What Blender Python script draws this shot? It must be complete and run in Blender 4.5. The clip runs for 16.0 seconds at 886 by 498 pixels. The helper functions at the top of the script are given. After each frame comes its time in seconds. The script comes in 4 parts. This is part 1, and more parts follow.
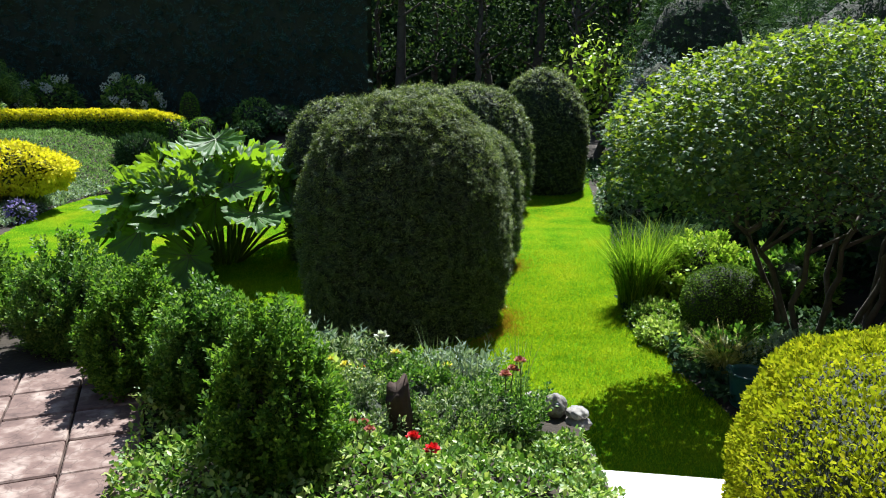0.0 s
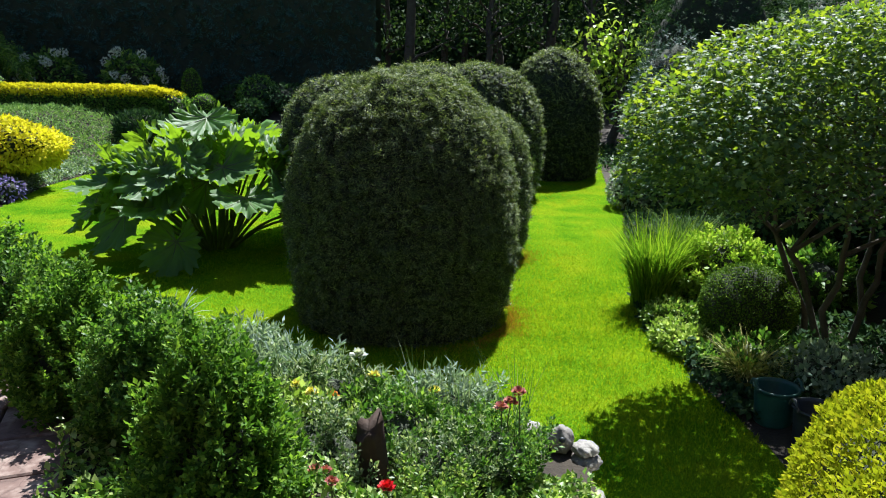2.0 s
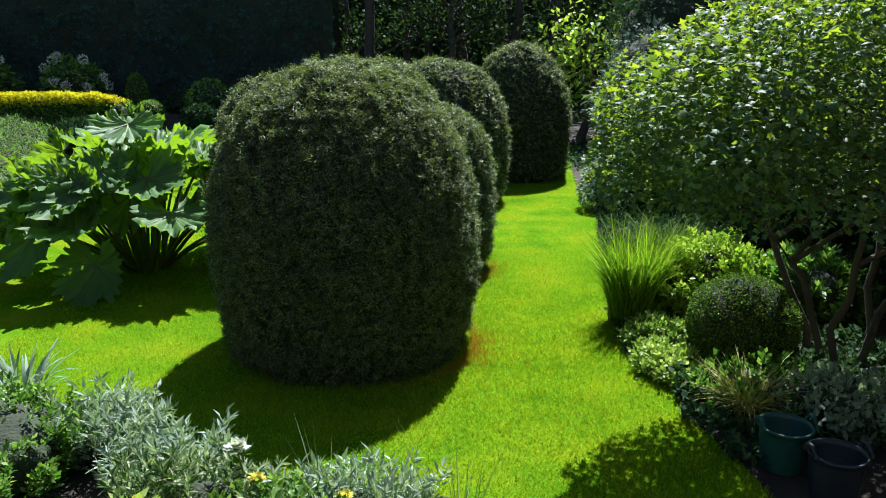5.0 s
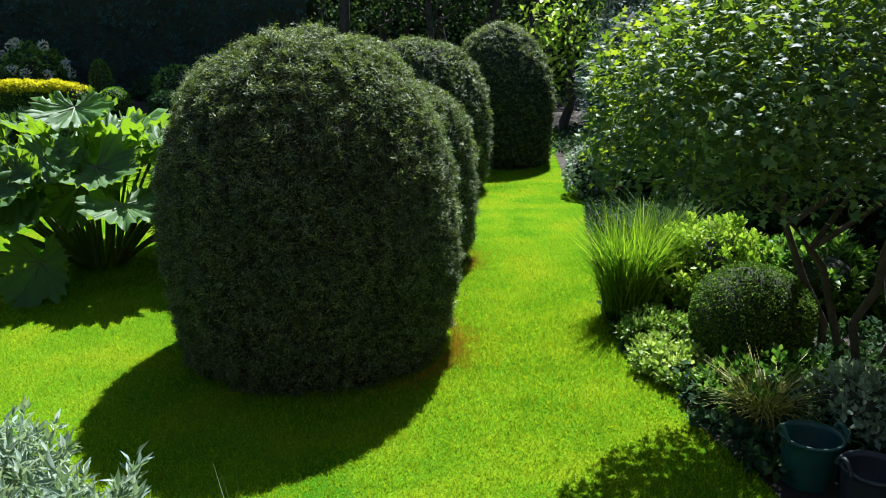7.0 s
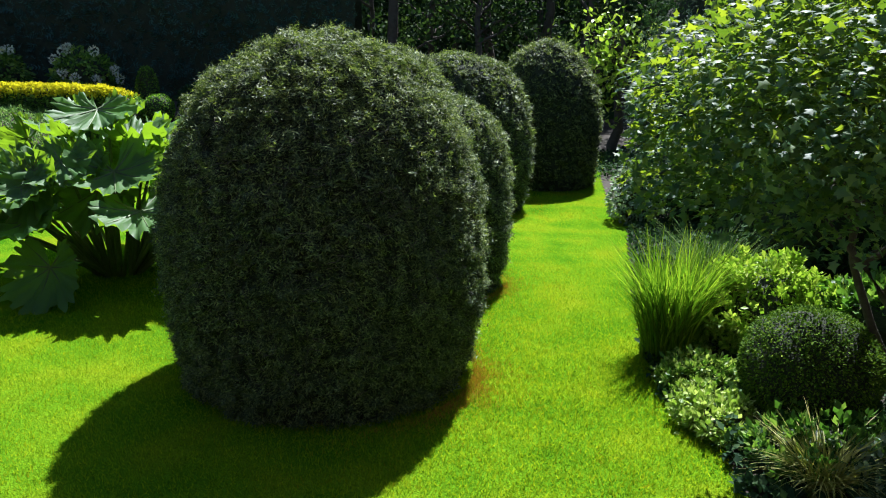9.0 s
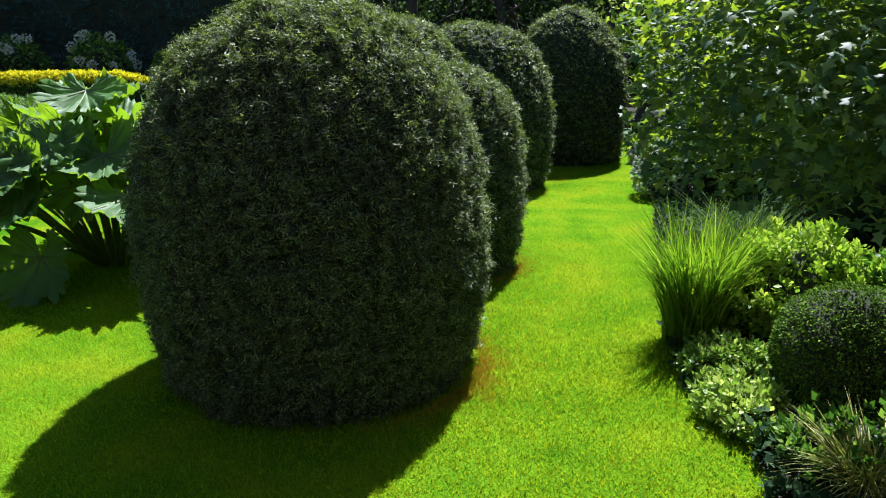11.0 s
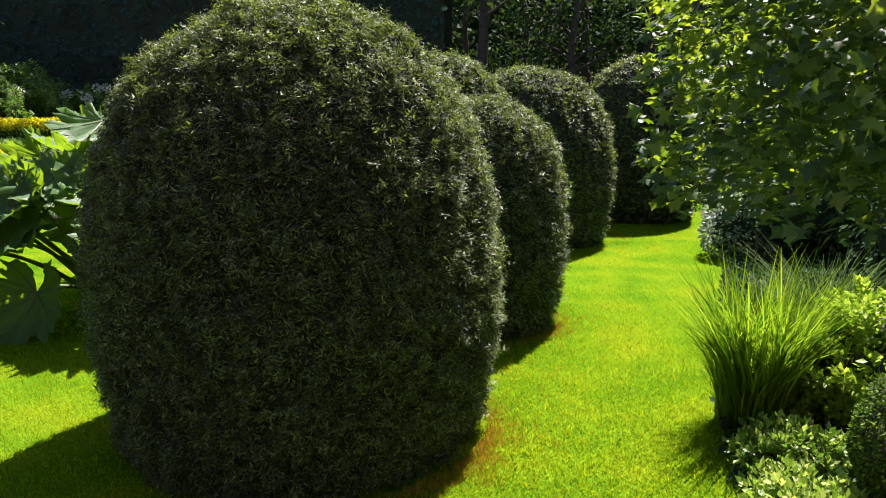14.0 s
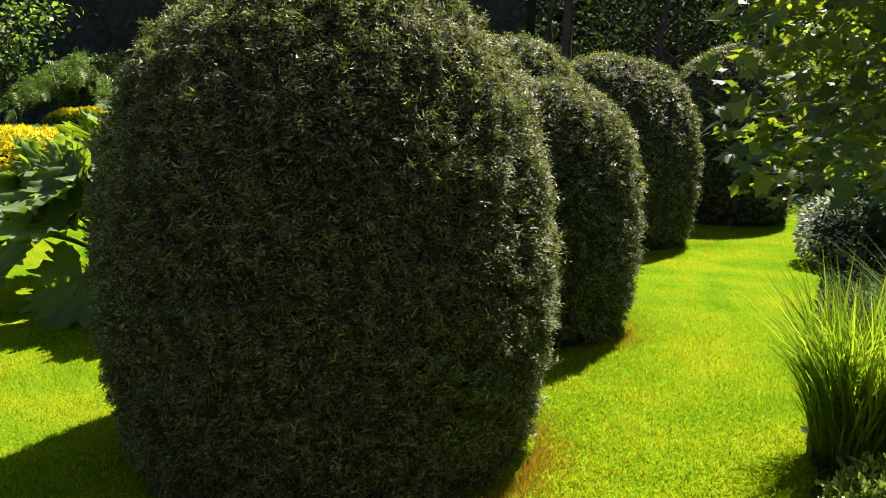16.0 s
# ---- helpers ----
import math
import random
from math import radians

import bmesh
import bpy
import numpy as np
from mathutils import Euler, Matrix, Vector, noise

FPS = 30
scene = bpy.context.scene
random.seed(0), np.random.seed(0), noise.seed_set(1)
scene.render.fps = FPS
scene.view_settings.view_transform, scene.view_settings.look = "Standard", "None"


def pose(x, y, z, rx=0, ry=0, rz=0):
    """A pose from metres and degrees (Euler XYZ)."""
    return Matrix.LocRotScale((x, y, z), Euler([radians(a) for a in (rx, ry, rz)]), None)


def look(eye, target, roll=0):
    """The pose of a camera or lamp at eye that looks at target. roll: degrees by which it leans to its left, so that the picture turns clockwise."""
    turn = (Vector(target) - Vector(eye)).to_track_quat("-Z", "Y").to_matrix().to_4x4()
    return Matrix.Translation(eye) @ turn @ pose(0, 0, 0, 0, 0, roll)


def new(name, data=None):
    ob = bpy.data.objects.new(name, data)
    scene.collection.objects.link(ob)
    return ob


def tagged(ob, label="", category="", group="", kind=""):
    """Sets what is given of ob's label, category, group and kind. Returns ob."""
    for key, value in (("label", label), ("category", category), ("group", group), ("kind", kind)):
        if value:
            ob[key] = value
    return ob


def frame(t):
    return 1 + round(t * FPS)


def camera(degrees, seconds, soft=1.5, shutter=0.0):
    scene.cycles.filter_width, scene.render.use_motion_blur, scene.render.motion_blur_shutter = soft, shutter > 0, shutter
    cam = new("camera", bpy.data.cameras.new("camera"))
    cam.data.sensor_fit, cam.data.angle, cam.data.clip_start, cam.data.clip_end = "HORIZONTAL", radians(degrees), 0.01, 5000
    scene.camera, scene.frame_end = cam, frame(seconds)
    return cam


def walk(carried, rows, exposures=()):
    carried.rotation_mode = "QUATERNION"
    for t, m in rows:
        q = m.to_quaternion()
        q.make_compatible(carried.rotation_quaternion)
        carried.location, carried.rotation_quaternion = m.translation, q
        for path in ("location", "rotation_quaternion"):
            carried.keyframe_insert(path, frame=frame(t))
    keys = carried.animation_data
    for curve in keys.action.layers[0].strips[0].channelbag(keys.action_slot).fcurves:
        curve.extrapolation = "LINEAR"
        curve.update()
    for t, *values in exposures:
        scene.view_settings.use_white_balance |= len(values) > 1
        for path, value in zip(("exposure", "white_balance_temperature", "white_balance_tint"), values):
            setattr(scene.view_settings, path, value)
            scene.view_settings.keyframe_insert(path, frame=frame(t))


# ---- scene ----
cam = camera(60.8, 16.0, soft=1.0)
METRES, EYE, TILT, LEAN, TURN = 4.5, 2.4, -13.0, 0.0, 0.0
ROWS = [
    (0.0, 0.0, 0.0, 0.0, 0.0, -0.0, -0.0),
    (0.5, -0.0107, 0.032, 0.0064, -1.17, -0.02, -0.36),
    (1.0, -0.0101, 0.0556, 0.0095, -2.01, -0.69, 0.65),
    (1.5, 0.0072, 0.0896, 0.0157, -0.71, -1.17, 0.65),
    (2.0, 0.018, 0.1169, 0.022, 0.73, -1.44, -1.01),
    (2.5, 0.0166, 0.1456, 0.0242, 0.75, -1.41, -1.56),
    (3.0, 0.009, 0.186, 0.0316, -0.92, -1.05, 0.0),
    (3.5, 0.0128, 0.2136, 0.0328, -2.72, -2.14, 1.58),
    (4.0, 0.0296, 0.2507, 0.0377, -1.96, -1.28, 1.23),
    (6.5, 0.0703, 0.4012, 0.0416, -1.11, -1.44, 0.53),
    (7.0, 0.067, 0.4404, 0.0418, -2.69, -2.07, 1.43),
    (7.5, 0.0634, 0.4681, 0.0469, -4.39, -1.34, 1.98),
    (8.0, 0.0723, 0.4878, 0.0468, -3.27, -1.31, 1.48),
    (8.5, 0.0927, 0.5132, 0.0477, -1.07, -0.36, 0.02),
    (9.0, 0.1013, 0.5398, 0.0471, 0.7, -0.63, -1.06),
    (11.5, 0.1562, 0.6631, 0.0425, 3.63, -2.22, 0.09),
    (12.0, 0.1615, 0.6937, 0.0398, 3.88, -0.35, -0.85),
    (12.5, 0.1761, 0.716, 0.0398, 3.41, -1.19, 0.01),
    (13.0, 0.2039, 0.7395, 0.0369, 4.7, -0.45, -1.02),
    (13.5, 0.2179, 0.7607, 0.0338, 6.37, -0.57, -1.34),
    (14.0, 0.2252, 0.8007, 0.0239, 9.13, 2.52, -1.95),
    (14.5, 0.2416, 0.8274, 0.0238, 11.72, 2.38, -2.88),
    (15.0, 0.2641, 0.854, 0.0261, 15.0, 1.96, -4.84),
    (15.5, 0.2636, 0.8762, 0.0246, 15.81, 0.99, -4.76),
    (16.0, 0.2432, 0.9106, 0.0266, 15.22, 1.99, -4.0),
]
walk(cam, [(t, pose(0, 0, EYE, TILT, LEAN, TURN) @ pose(METRES * x, METRES * y, METRES * z, 90 + pitch, roll, yaw)) for t, x, y, z, yaw, pitch, roll in ROWS],
     exposures=[(0.0, 1.32, 5750, 11), (6.0, 1.38, 5600, 12), (11.5, 1.44, 5600, 16), (12.5, 1.52, 5700, 22), (13.5, 1.60, 5900, 27), (15.0, 1.62, 6600, 33), (16.0, 1.62, 6600, 35)])

# ---- light ----
SUN_AZ, SUN_EL = math.atan2(0.28, 0.95), radians(54.5)
SUN_DIR = Vector((math.sin(SUN_AZ) * math.cos(SUN_EL), math.cos(SUN_AZ) * math.cos(SUN_EL), math.sin(SUN_EL)))
world = bpy.data.worlds.new("sky")
scene.world = world
world.use_nodes = True
sky = world.node_tree.nodes.new("ShaderNodeTexSky")
sky.sky_type = "NISHITA"
sky.sun_disc = False
sky.sun_elevation, sky.sun_rotation = SUN_EL, SUN_AZ
back = world.node_tree.nodes["Background"]
back.inputs["Strength"].default_value = 0.046
world.node_tree.links.new(sky.outputs[0], back.inputs["Color"])
sun = new("sun", bpy.data.lights.new("sun", "SUN"))
sun.data.energy, sun.data.angle, sun.data.color = 5.0, radians(0.53), (1.0, 0.95, 0.85)
sun.matrix_world = look(SUN_DIR * 60, (0, 0, 0))


# ---- materials ----
def nodes_of(name):
    m = bpy.data.materials.new(name)
    m.use_nodes = True
    return m, m.node_tree.nodes, m.node_tree.links


def ramp(nd, stops):
    r = nd.new("ShaderNodeValToRGB")
    e = r.color_ramp.elements
    while len(e) < len(stops):
        e.new(0.5)
    for el, (p, c) in zip(e, stops):
        el.position, el.color = p, (*c, 1)
    return r


def leaf_material(name, dark, mid, light, rough=0.5, through_light=0.35, spec=0.4, patch=1.5, glow=(1.15, 1.25, 0.6)):
    """Leaves: each varies in colour, whole patches vary slowly, and light comes through them."""
    m, nd, ln = nodes_of(name)
    bs = nd["Principled BSDF"]
    geo = nd.new("ShaderNodeNewGeometry")
    tc = nd.new("ShaderNodeTexCoord")
    ns = nd.new("ShaderNodeTexNoise")
    ns.inputs["Scale"].default_value, ns.inputs["Detail"].default_value = patch, 3
    ln.new(tc.outputs["Object"], ns.inputs["Vector"])
    add = nd.new("ShaderNodeMath")
    add.operation = "MULTIPLY_ADD"
    add.inputs[1].default_value = 0.65
    mul = nd.new("ShaderNodeMath")
    mul.operation = "MULTIPLY"
    mul.inputs[1].default_value = 0.35
    ln.new(ns.outputs["Fac"], mul.inputs[0])
    ln.new(geo.outputs["Random Per Island"], add.inputs[0])
    ln.new(mul.outputs[0], add.inputs[2])
    r = ramp(nd, [(0.05, dark), (0.5, mid), (0.95, light)])
    ln.new(add.outputs[0], r.inputs[0])
    ln.new(r.outputs[0], bs.inputs["Base Color"])
    bs.inputs["Roughness"].default_value = rough
    bs.inputs["Specular IOR Level"].default_value = spec
    tr = nd.new("ShaderNodeBsdfTranslucent")
    br = nd.new("ShaderNodeMixRGB")
    br.blend_type = "MULTIPLY"
    br.inputs[0].default_value = 1.0
    br.inputs[2].default_value = (*glow, 1)
    ln.new(r.outputs[0], br.inputs[1])
    ln.new(br.outputs[0], tr.inputs["Color"])
    mx = nd.new("ShaderNodeMixShader")
    mx.inputs[0].default_value = through_light
    ln.new(bs.outputs[0], mx.inputs[1])
    ln.new(tr.outputs[0], mx.inputs[2])
    ln.new(mx.outputs[0], nd["Material Output"].inputs["Surface"])
    return m


def rough_material(name, stops, scale=6.0, fine=60.0, rough=0.85, bump=0.4, per_object=0.0, metal=0.0, bump_dist=0.01):
    """Stone, soil, bark, plastic: two scales of noise in colour and relief."""
    m, nd, ln = nodes_of(name)
    bs = nd["Principled BSDF"]
    tc = nd.new("ShaderNodeTexCoord")
    a, b = nd.new("ShaderNodeTexNoise"), nd.new("ShaderNodeTexNoise")
    a.inputs["Scale"].default_value, a.inputs["Detail"].default_value = scale, 6
    b.inputs["Scale"].default_value, b.inputs["Detail"].default_value = fine, 4
    for n in (a, b):
        ln.new(tc.outputs["Object"], n.inputs["Vector"])
    mixv = nd.new("ShaderNodeMath")
    mixv.operation = "MULTIPLY_ADD"
    mixv.inputs[1].default_value = 0.35
    ln.new(b.outputs["Fac"], mixv.inputs[0])
    sc = nd.new("ShaderNodeMath")
    sc.operation = "MULTIPLY"
    sc.inputs[1].default_value = 0.65
    ln.new(a.outputs["Fac"], sc.inputs[0])
    ln.new(sc.outputs[0], mixv.inputs[2])
    last = mixv
    if per_object:
        oi = nd.new("ShaderNodeObjectInfo")
        po = nd.new("ShaderNodeMath")
        po.operation = "MULTIPLY_ADD"
        po.inputs[1].default_value = per_object
        ln.new(oi.outputs["Random"], po.inputs[0])
        ln.new(mixv.outputs[0], po.inputs[2])
        off = nd.new("ShaderNodeMath")
        off.operation = "SUBTRACT"
        off.inputs[1].default_value = per_object / 2
        ln.new(po.outputs[0], off.inputs[0])
        last = off
    r = ramp(nd, stops)
    ln.new(last.outputs[0], r.inputs[0])
    ln.new(r.outputs[0], bs.inputs["Base Color"])
    bs.inputs["Roughness"].default_value = rough
    bs.inputs["Metallic"].default_value = metal
    bp = nd.new("ShaderNodeBump")
    bp.inputs["Strength"].default_value, bp.inputs["Distance"].default_value = bump, bump_dist
    ln.new(mixv.outputs[0], bp.inputs["Height"])
    ln.new(bp.outputs[0], bs.inputs["Normal"])
    return m


YEW = leaf_material("yew_needles", (0.028, 0.043, 0.029), (0.094, 0.128, 0.056), (0.36, 0.41, 0.150), 0.55, 0.20, 0.15, 2.5, (1.6, 1.8, 0.6))
TWIG = rough_material("bare_grey_twigs", [(0.3, (0.07, 0.06, 0.045)), (0.7, (0.17, 0.15, 0.12))], 12, 80, 0.9, 0.3)
# Near-black: the shade between leaves is put into this core colour.
YEW_CORE = rough_material("dark_inner_shade", [(0.3, (0.014, 0.020, 0.010)), (0.7, (0.040, 0.052, 0.022))], 12, 80, 0.9, 1.0, bump_dist=0.03)
GRASS = leaf_material("lawn_blades", (0.055, 0.145, 0.003), (0.220, 0.345, 0.005), (0.49, 0.50, 0.007), 0.8, 0.48, 0.0, 5.0, (1.25, 1.3, 0.35))
SERE = leaf_material("yellowed_lawn_blades", (0.18, 0.19, 0.006), (0.34, 0.29, 0.010), (0.48, 0.36, 0.02), 0.8, 0.4, 0.0, 2.2, (1.2, 1.2, 0.4))
GOLD = leaf_material("golden_leaves", (0.14, 0.19, 0.006), (0.34, 0.37, 0.009), (0.52, 0.48, 0.015), 0.7, 0.38, 0.03, 2.0)
YELLOW = leaf_material("yellow_flowering_leaves", (0.36, 0.36, 0.01), (0.66, 0.58, 0.012), (0.78, 0.70, 0.02), 0.6, 0.35, 0.1, 1.0)
MAPLE = leaf_material("lobed_tree_leaves", (0.030, 0.068, 0.042), (0.065, 0.124, 0.062), (0.17, 0.24, 0.085), 0.5, 0.36, 0.16, 1.2, (3.4, 2.9, 0.2))
GUNNERA = leaf_material("giant_leaf_blade", (0.024, 0.068, 0.030), (0.055, 0.126, 0.048), (0.12, 0.21, 0.06), 0.5, 0.36, 0.2, 3.0, (3.2, 2.9, 0.2))
BOX = leaf_material("box_leaves", (0.025, 0.07, 0.012), (0.095, 0.20, 0.025), (0.30, 0.45, 0.05), 0.6, 0.46, 0.15, 2.0)
BALL = leaf_material("clipped_box_leaves", (0.030, 0.065, 0.012), (0.08, 0.155, 0.018), (0.22, 0.32, 0.03), 0.7, 0.2, 0.05, 2.0)
# Wide ramps of SHRUB, IVY and PALE carry leaf glints and shaded gaps.
SHRUB = leaf_material("shrub_leaves", (0.025, 0.07, 0.012), (0.09, 0.20, 0.028), (0.36, 0.50, 0.10), 0.5, 0.45, 0.35, 3.0)
IVY = leaf_material("ivy_leaves", (0.030, 0.09, 0.012), (0.14, 0.26, 0.032), (0.58, 0.64, 0.22), 0.45, 0.38, 0.4, 4.0)
SILVER = leaf_material("silver_leaves", (0.11, 0.18, 0.12), (0.24, 0.32, 0.23), (0.50, 0.56, 0.44), 0.6, 0.3, 0.25, 3.0)
PALE = leaf_material("pale_bed_leaves", (0.030, 0.07, 0.020), (0.10, 0.17, 0.06), (0.58, 0.62, 0.40), 0.5, 0.35, 0.3, 3.0)
HEATH = leaf_material("bank_groundcover_leaves", (0.06, 0.13, 0.045), (0.16, 0.28, 0.08), (0.34, 0.44, 0.18), 0.7, 0.3, 0.1, 0.7)
# Dark green that holds the shade under the tree and in the wood.
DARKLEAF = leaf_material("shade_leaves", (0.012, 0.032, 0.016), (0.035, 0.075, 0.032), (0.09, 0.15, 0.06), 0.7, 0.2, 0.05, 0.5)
BRIGHT = leaf_material("variegated_leaves", (0.09, 0.19, 0.02), (0.30, 0.42, 0.07), (0.70, 0.74, 0.32), 0.45, 0.35, 0.3, 3.0)
LUSH = leaf_material("lush_perennial_leaves", (0.10, 0.20, 0.016), (0.28, 0.42, 0.035), (0.58, 0.64, 0.14), 0.45, 0.38, 0.3, 3.0)
# Haze over the distance is put into this green's blue cast.
HEDGE = leaf_material("blue_green_hedge_sprays", (0.018, 0.048, 0.044), (0.045, 0.10, 0.085), (0.095, 0.17, 0.14), 0.6, 0.15, 0.12, 0.5)
REED = leaf_material("banded_ornamental_grass_blades", (0.040, 0.110, 0.008), (0.17, 0.30, 0.014), (0.46, 0.56, 0.045), 0.7, 0.42, 0.03, 26.0)
# Grey-green blades, their colour darkened further for the tree's shade.
ARCHING = leaf_material("grey_green_grass_blades", (0.03, 0.07, 0.02), (0.08, 0.15, 0.035), (0.22, 0.30, 0.09), 0.7, 0.3, 0.03, 8.0)
STRAW = leaf_material("straw_grass_blades", (0.22, 0.26, 0.04), (0.36, 0.36, 0.08), (0.50, 0.44, 0.14), 0.5, 0.3, 0.3, 2.0)
BLUEFIR = leaf_material("blue_conifer_needles", (0.03, 0.06, 0.05), (0.07, 0.12, 0.10), (0.17, 0.24, 0.20), 0.6, 0.15, 0.3, 1.5)
WHITEP = leaf_material("white_petals", (0.45, 0.48, 0.42), (0.58, 0.60, 0.54), (0.70, 0.71, 0.66), 0.6, 0.25, 0.1)
REDP = leaf_material("red_petals", (0.45, 0.006, 0.01), (0.62, 0.012, 0.02), (0.75, 0.04, 0.04), 0.5, 0.25, 0.3)
PINKP = leaf_material("pink_petals", (0.26, 0.06, 0.06), (0.42, 0.14, 0.12), (0.60, 0.32, 0.28), 0.6, 0.25, 0.2)
ORANGEP = leaf_material("orange_petals", (0.55, 0.18, 0.02), (0.65, 0.28, 0.04), (0.7, 0.4, 0.08), 0.6, 0.25, 0.2)
VIOLETP = leaf_material("violet_petals", (0.10, 0.08, 0.26), (0.17, 0.13, 0.38), (0.30, 0.25, 0.52), 0.6, 0.25, 0.2)
YELLOWP = leaf_material("yellow_petals", (0.60, 0.50, 0.05), (0.70, 0.62, 0.10), (0.8, 0.72, 0.25), 0.6, 0.25, 0.2)
DRY = leaf_material("dry_brown_grass", (0.24, 0.12, 0.018), (0.42, 0.24, 0.03), (0.55, 0.36, 0.05), 0.8, 0.2, 0.05, 2.0)
SOIL = rough_material("dark_garden_soil", [(0.3, (0.014, 0.011, 0.006)), (0.7, (0.045, 0.033, 0.02))], 3, 40, 0.95, 0.8, bump_dist=0.03)
BARK = rough_material("grey_brown_bark", [(0.25, (0.035, 0.028, 0.02)), (0.75, (0.11, 0.09, 0.07))], 9, 50, 0.9, 0.8, bump_dist=0.02)
STEM = rough_material("green_stalk", [(0.3, (0.05, 0.09, 0.02)), (0.7, (0.14, 0.18, 0.05))], 9, 50, 0.6, 0.3)
STONE = rough_material("grey_field_stone", [(0.25, (0.11, 0.10, 0.085)), (0.5, (0.22, 0.205, 0.18)), (0.75, (0.38, 0.36, 0.32))], 9, 70, 0.9, 0.9, 0.3)
STEP = rough_material("pale_limestone_step", [(0.25, (0.48, 0.45, 0.40)), (0.75, (0.68, 0.66, 0.60))], 5, 70, 0.8, 0.4, 0.1)
# Kept dark so that the added wall throws little light back.
BACKWALL = rough_material("dark_unseen_wall", [(0.3, (0.06, 0.045, 0.035)), (0.7, (0.11, 0.085, 0.07))], 3, 60, 0.9, 0.3)
WOOD = rough_material("weathered_brown_wood", [(0.25, (0.016, 0.010, 0.007)), (0.75, (0.065, 0.038, 0.024))], 8, 60, 0.9, 0.9)
TEAL = rough_material("teal_green_plastic", [(0.3, (0.008, 0.05, 0.04)), (0.7, (0.018, 0.09, 0.075))], 8, 60, 0.45, 0.15)
BLACKP = rough_material("dark_blue_black_plastic", [(0.3, (0.010, 0.014, 0.018)), (0.7, (0.03, 0.04, 0.05))], 8, 60, 0.45, 0.15)


def lawn_material():
    """Turf under the blades: greens, yellowed patches and a worn brown rim beside the first yew."""
    m, nd, ln = nodes_of("lawn_turf")
    bs = nd["Principled BSDF"]
    tc = nd.new("ShaderNodeTexCoord")
    a, b = nd.new("ShaderNodeTexNoise"), nd.new("ShaderNodeTexNoise")
    a.inputs["Scale"].default_value, b.inputs["Scale"].default_value = 1.6, 90
    a.inputs["Detail"].default_value = 5
    for n in (a, b):
        ln.new(tc.outputs["Object"], n.inputs["Vector"])
    ra = ramp(nd, [(0.30, (0.05, 0.16, 0.004)), (0.50, (0.11, 0.225, 0.005)), (0.68, (0.18, 0.25, 0.006))])
    ln.new(a.outputs["Fac"], ra.inputs[0])
    mu = nd.new("ShaderNodeMixRGB")
    mu.blend_type = "MULTIPLY"
    mu.inputs[0].default_value = 0.7
    rb = ramp(nd, [(0.3, (0.45, 0.45, 0.45)), (0.65, (1.15, 1.15, 1.1))])
    ln.new(b.outputs["Fac"], rb.inputs[0])
    ln.new(ra.outputs[0], mu.inputs[1])
    ln.new(rb.outputs[0], mu.inputs[2])
    ln.new(mu.outputs[0], bs.inputs["Base Color"])
    bs.inputs["Roughness"].default_value = 0.9
    bs.inputs["Specular IOR Level"].default_value = 0.0
    bp = nd.new("ShaderNodeBump")
    bp.inputs["Strength"].default_value, bp.inputs["Distance"].default_value = 0.8, 0.02
    ln.new(b.outputs["Fac"], bp.inputs["Height"])
    ln.new(bp.outputs[0], bs.inputs["Normal"])
    return m


TURF = lawn_material()


def paving_material():
    """Stamped paving: red-brown slabs veined like crazy stone, with pale worn crusts."""
    m, nd, ln = nodes_of("red_brown_textured_paving")
    bs = nd["Principled BSDF"]
    tc = nd.new("ShaderNodeTexCoord")
    oi = nd.new("ShaderNodeObjectInfo")
    mp = nd.new("ShaderNodeVectorMath")
    mp.operation = "MULTIPLY_ADD"
    mp.inputs[1].default_value = (7, 7, 7)
    ln.new(oi.outputs["Random"], mp.inputs[0])
    ln.new(tc.outputs["Object"], mp.inputs[2])
    vo = nd.new("ShaderNodeTexVoronoi")
    vo.feature = "DISTANCE_TO_EDGE"
    vo.inputs["Scale"].default_value = 11
    no = nd.new("ShaderNodeTexNoise")
    no.inputs["Scale"].default_value, no.inputs["Detail"].default_value = 12, 9
    warp = nd.new("ShaderNodeTexNoise")
    warp.inputs["Scale"].default_value = 14
    ln.new(mp.outputs[0], warp.inputs["Vector"])
    bend = nd.new("ShaderNodeVectorMath")
    bend.operation = "MULTIPLY_ADD"
    bend.inputs[1].default_value = (0.12, 0.12, 0.0)
    ln.new(warp.outputs["Color"], bend.inputs[0])
    ln.new(mp.outputs[0], bend.inputs[2])
    ln.new(bend.outputs[0], vo.inputs["Vector"])
    ln.new(mp.outputs[0], no.inputs["Vector"])
    r = ramp(nd, [(0.3, (0.085, 0.050, 0.040)), (0.5, (0.155, 0.098, 0.078)), (0.70, (0.33, 0.26, 0.215))])
    ln.new(no.outputs["Fac"], r.inputs[0])
    rv = ramp(nd, [(0.0, (0.35, 0.3, 0.28)), (0.05, (1, 1, 1))])
    ln.new(vo.outputs["Distance"], rv.inputs[0])
    mu = nd.new("ShaderNodeMixRGB")
    mu.blend_type = "MULTIPLY"
    mu.inputs[0].default_value = 0.5
    ln.new(r.outputs[0], mu.inputs[1])
    ln.new(rv.outputs[0], mu.inputs[2])
    ln.new(mu.outputs[0], bs.inputs["Base Color"])
    bs.inputs["Roughness"].default_value = 0.8
    bp = nd.new("ShaderNodeBump")
    bp.inputs["Strength"].default_value, bp.inputs["Distance"].default_value = 0.7, 0.012
    ln.new(mu.outputs[0], bp.inputs["Height"])
    ln.new(bp.outputs[0], bs.inputs["Normal"])
    return m


PAVING = paving_material()
RNG = np.random.default_rng(7)


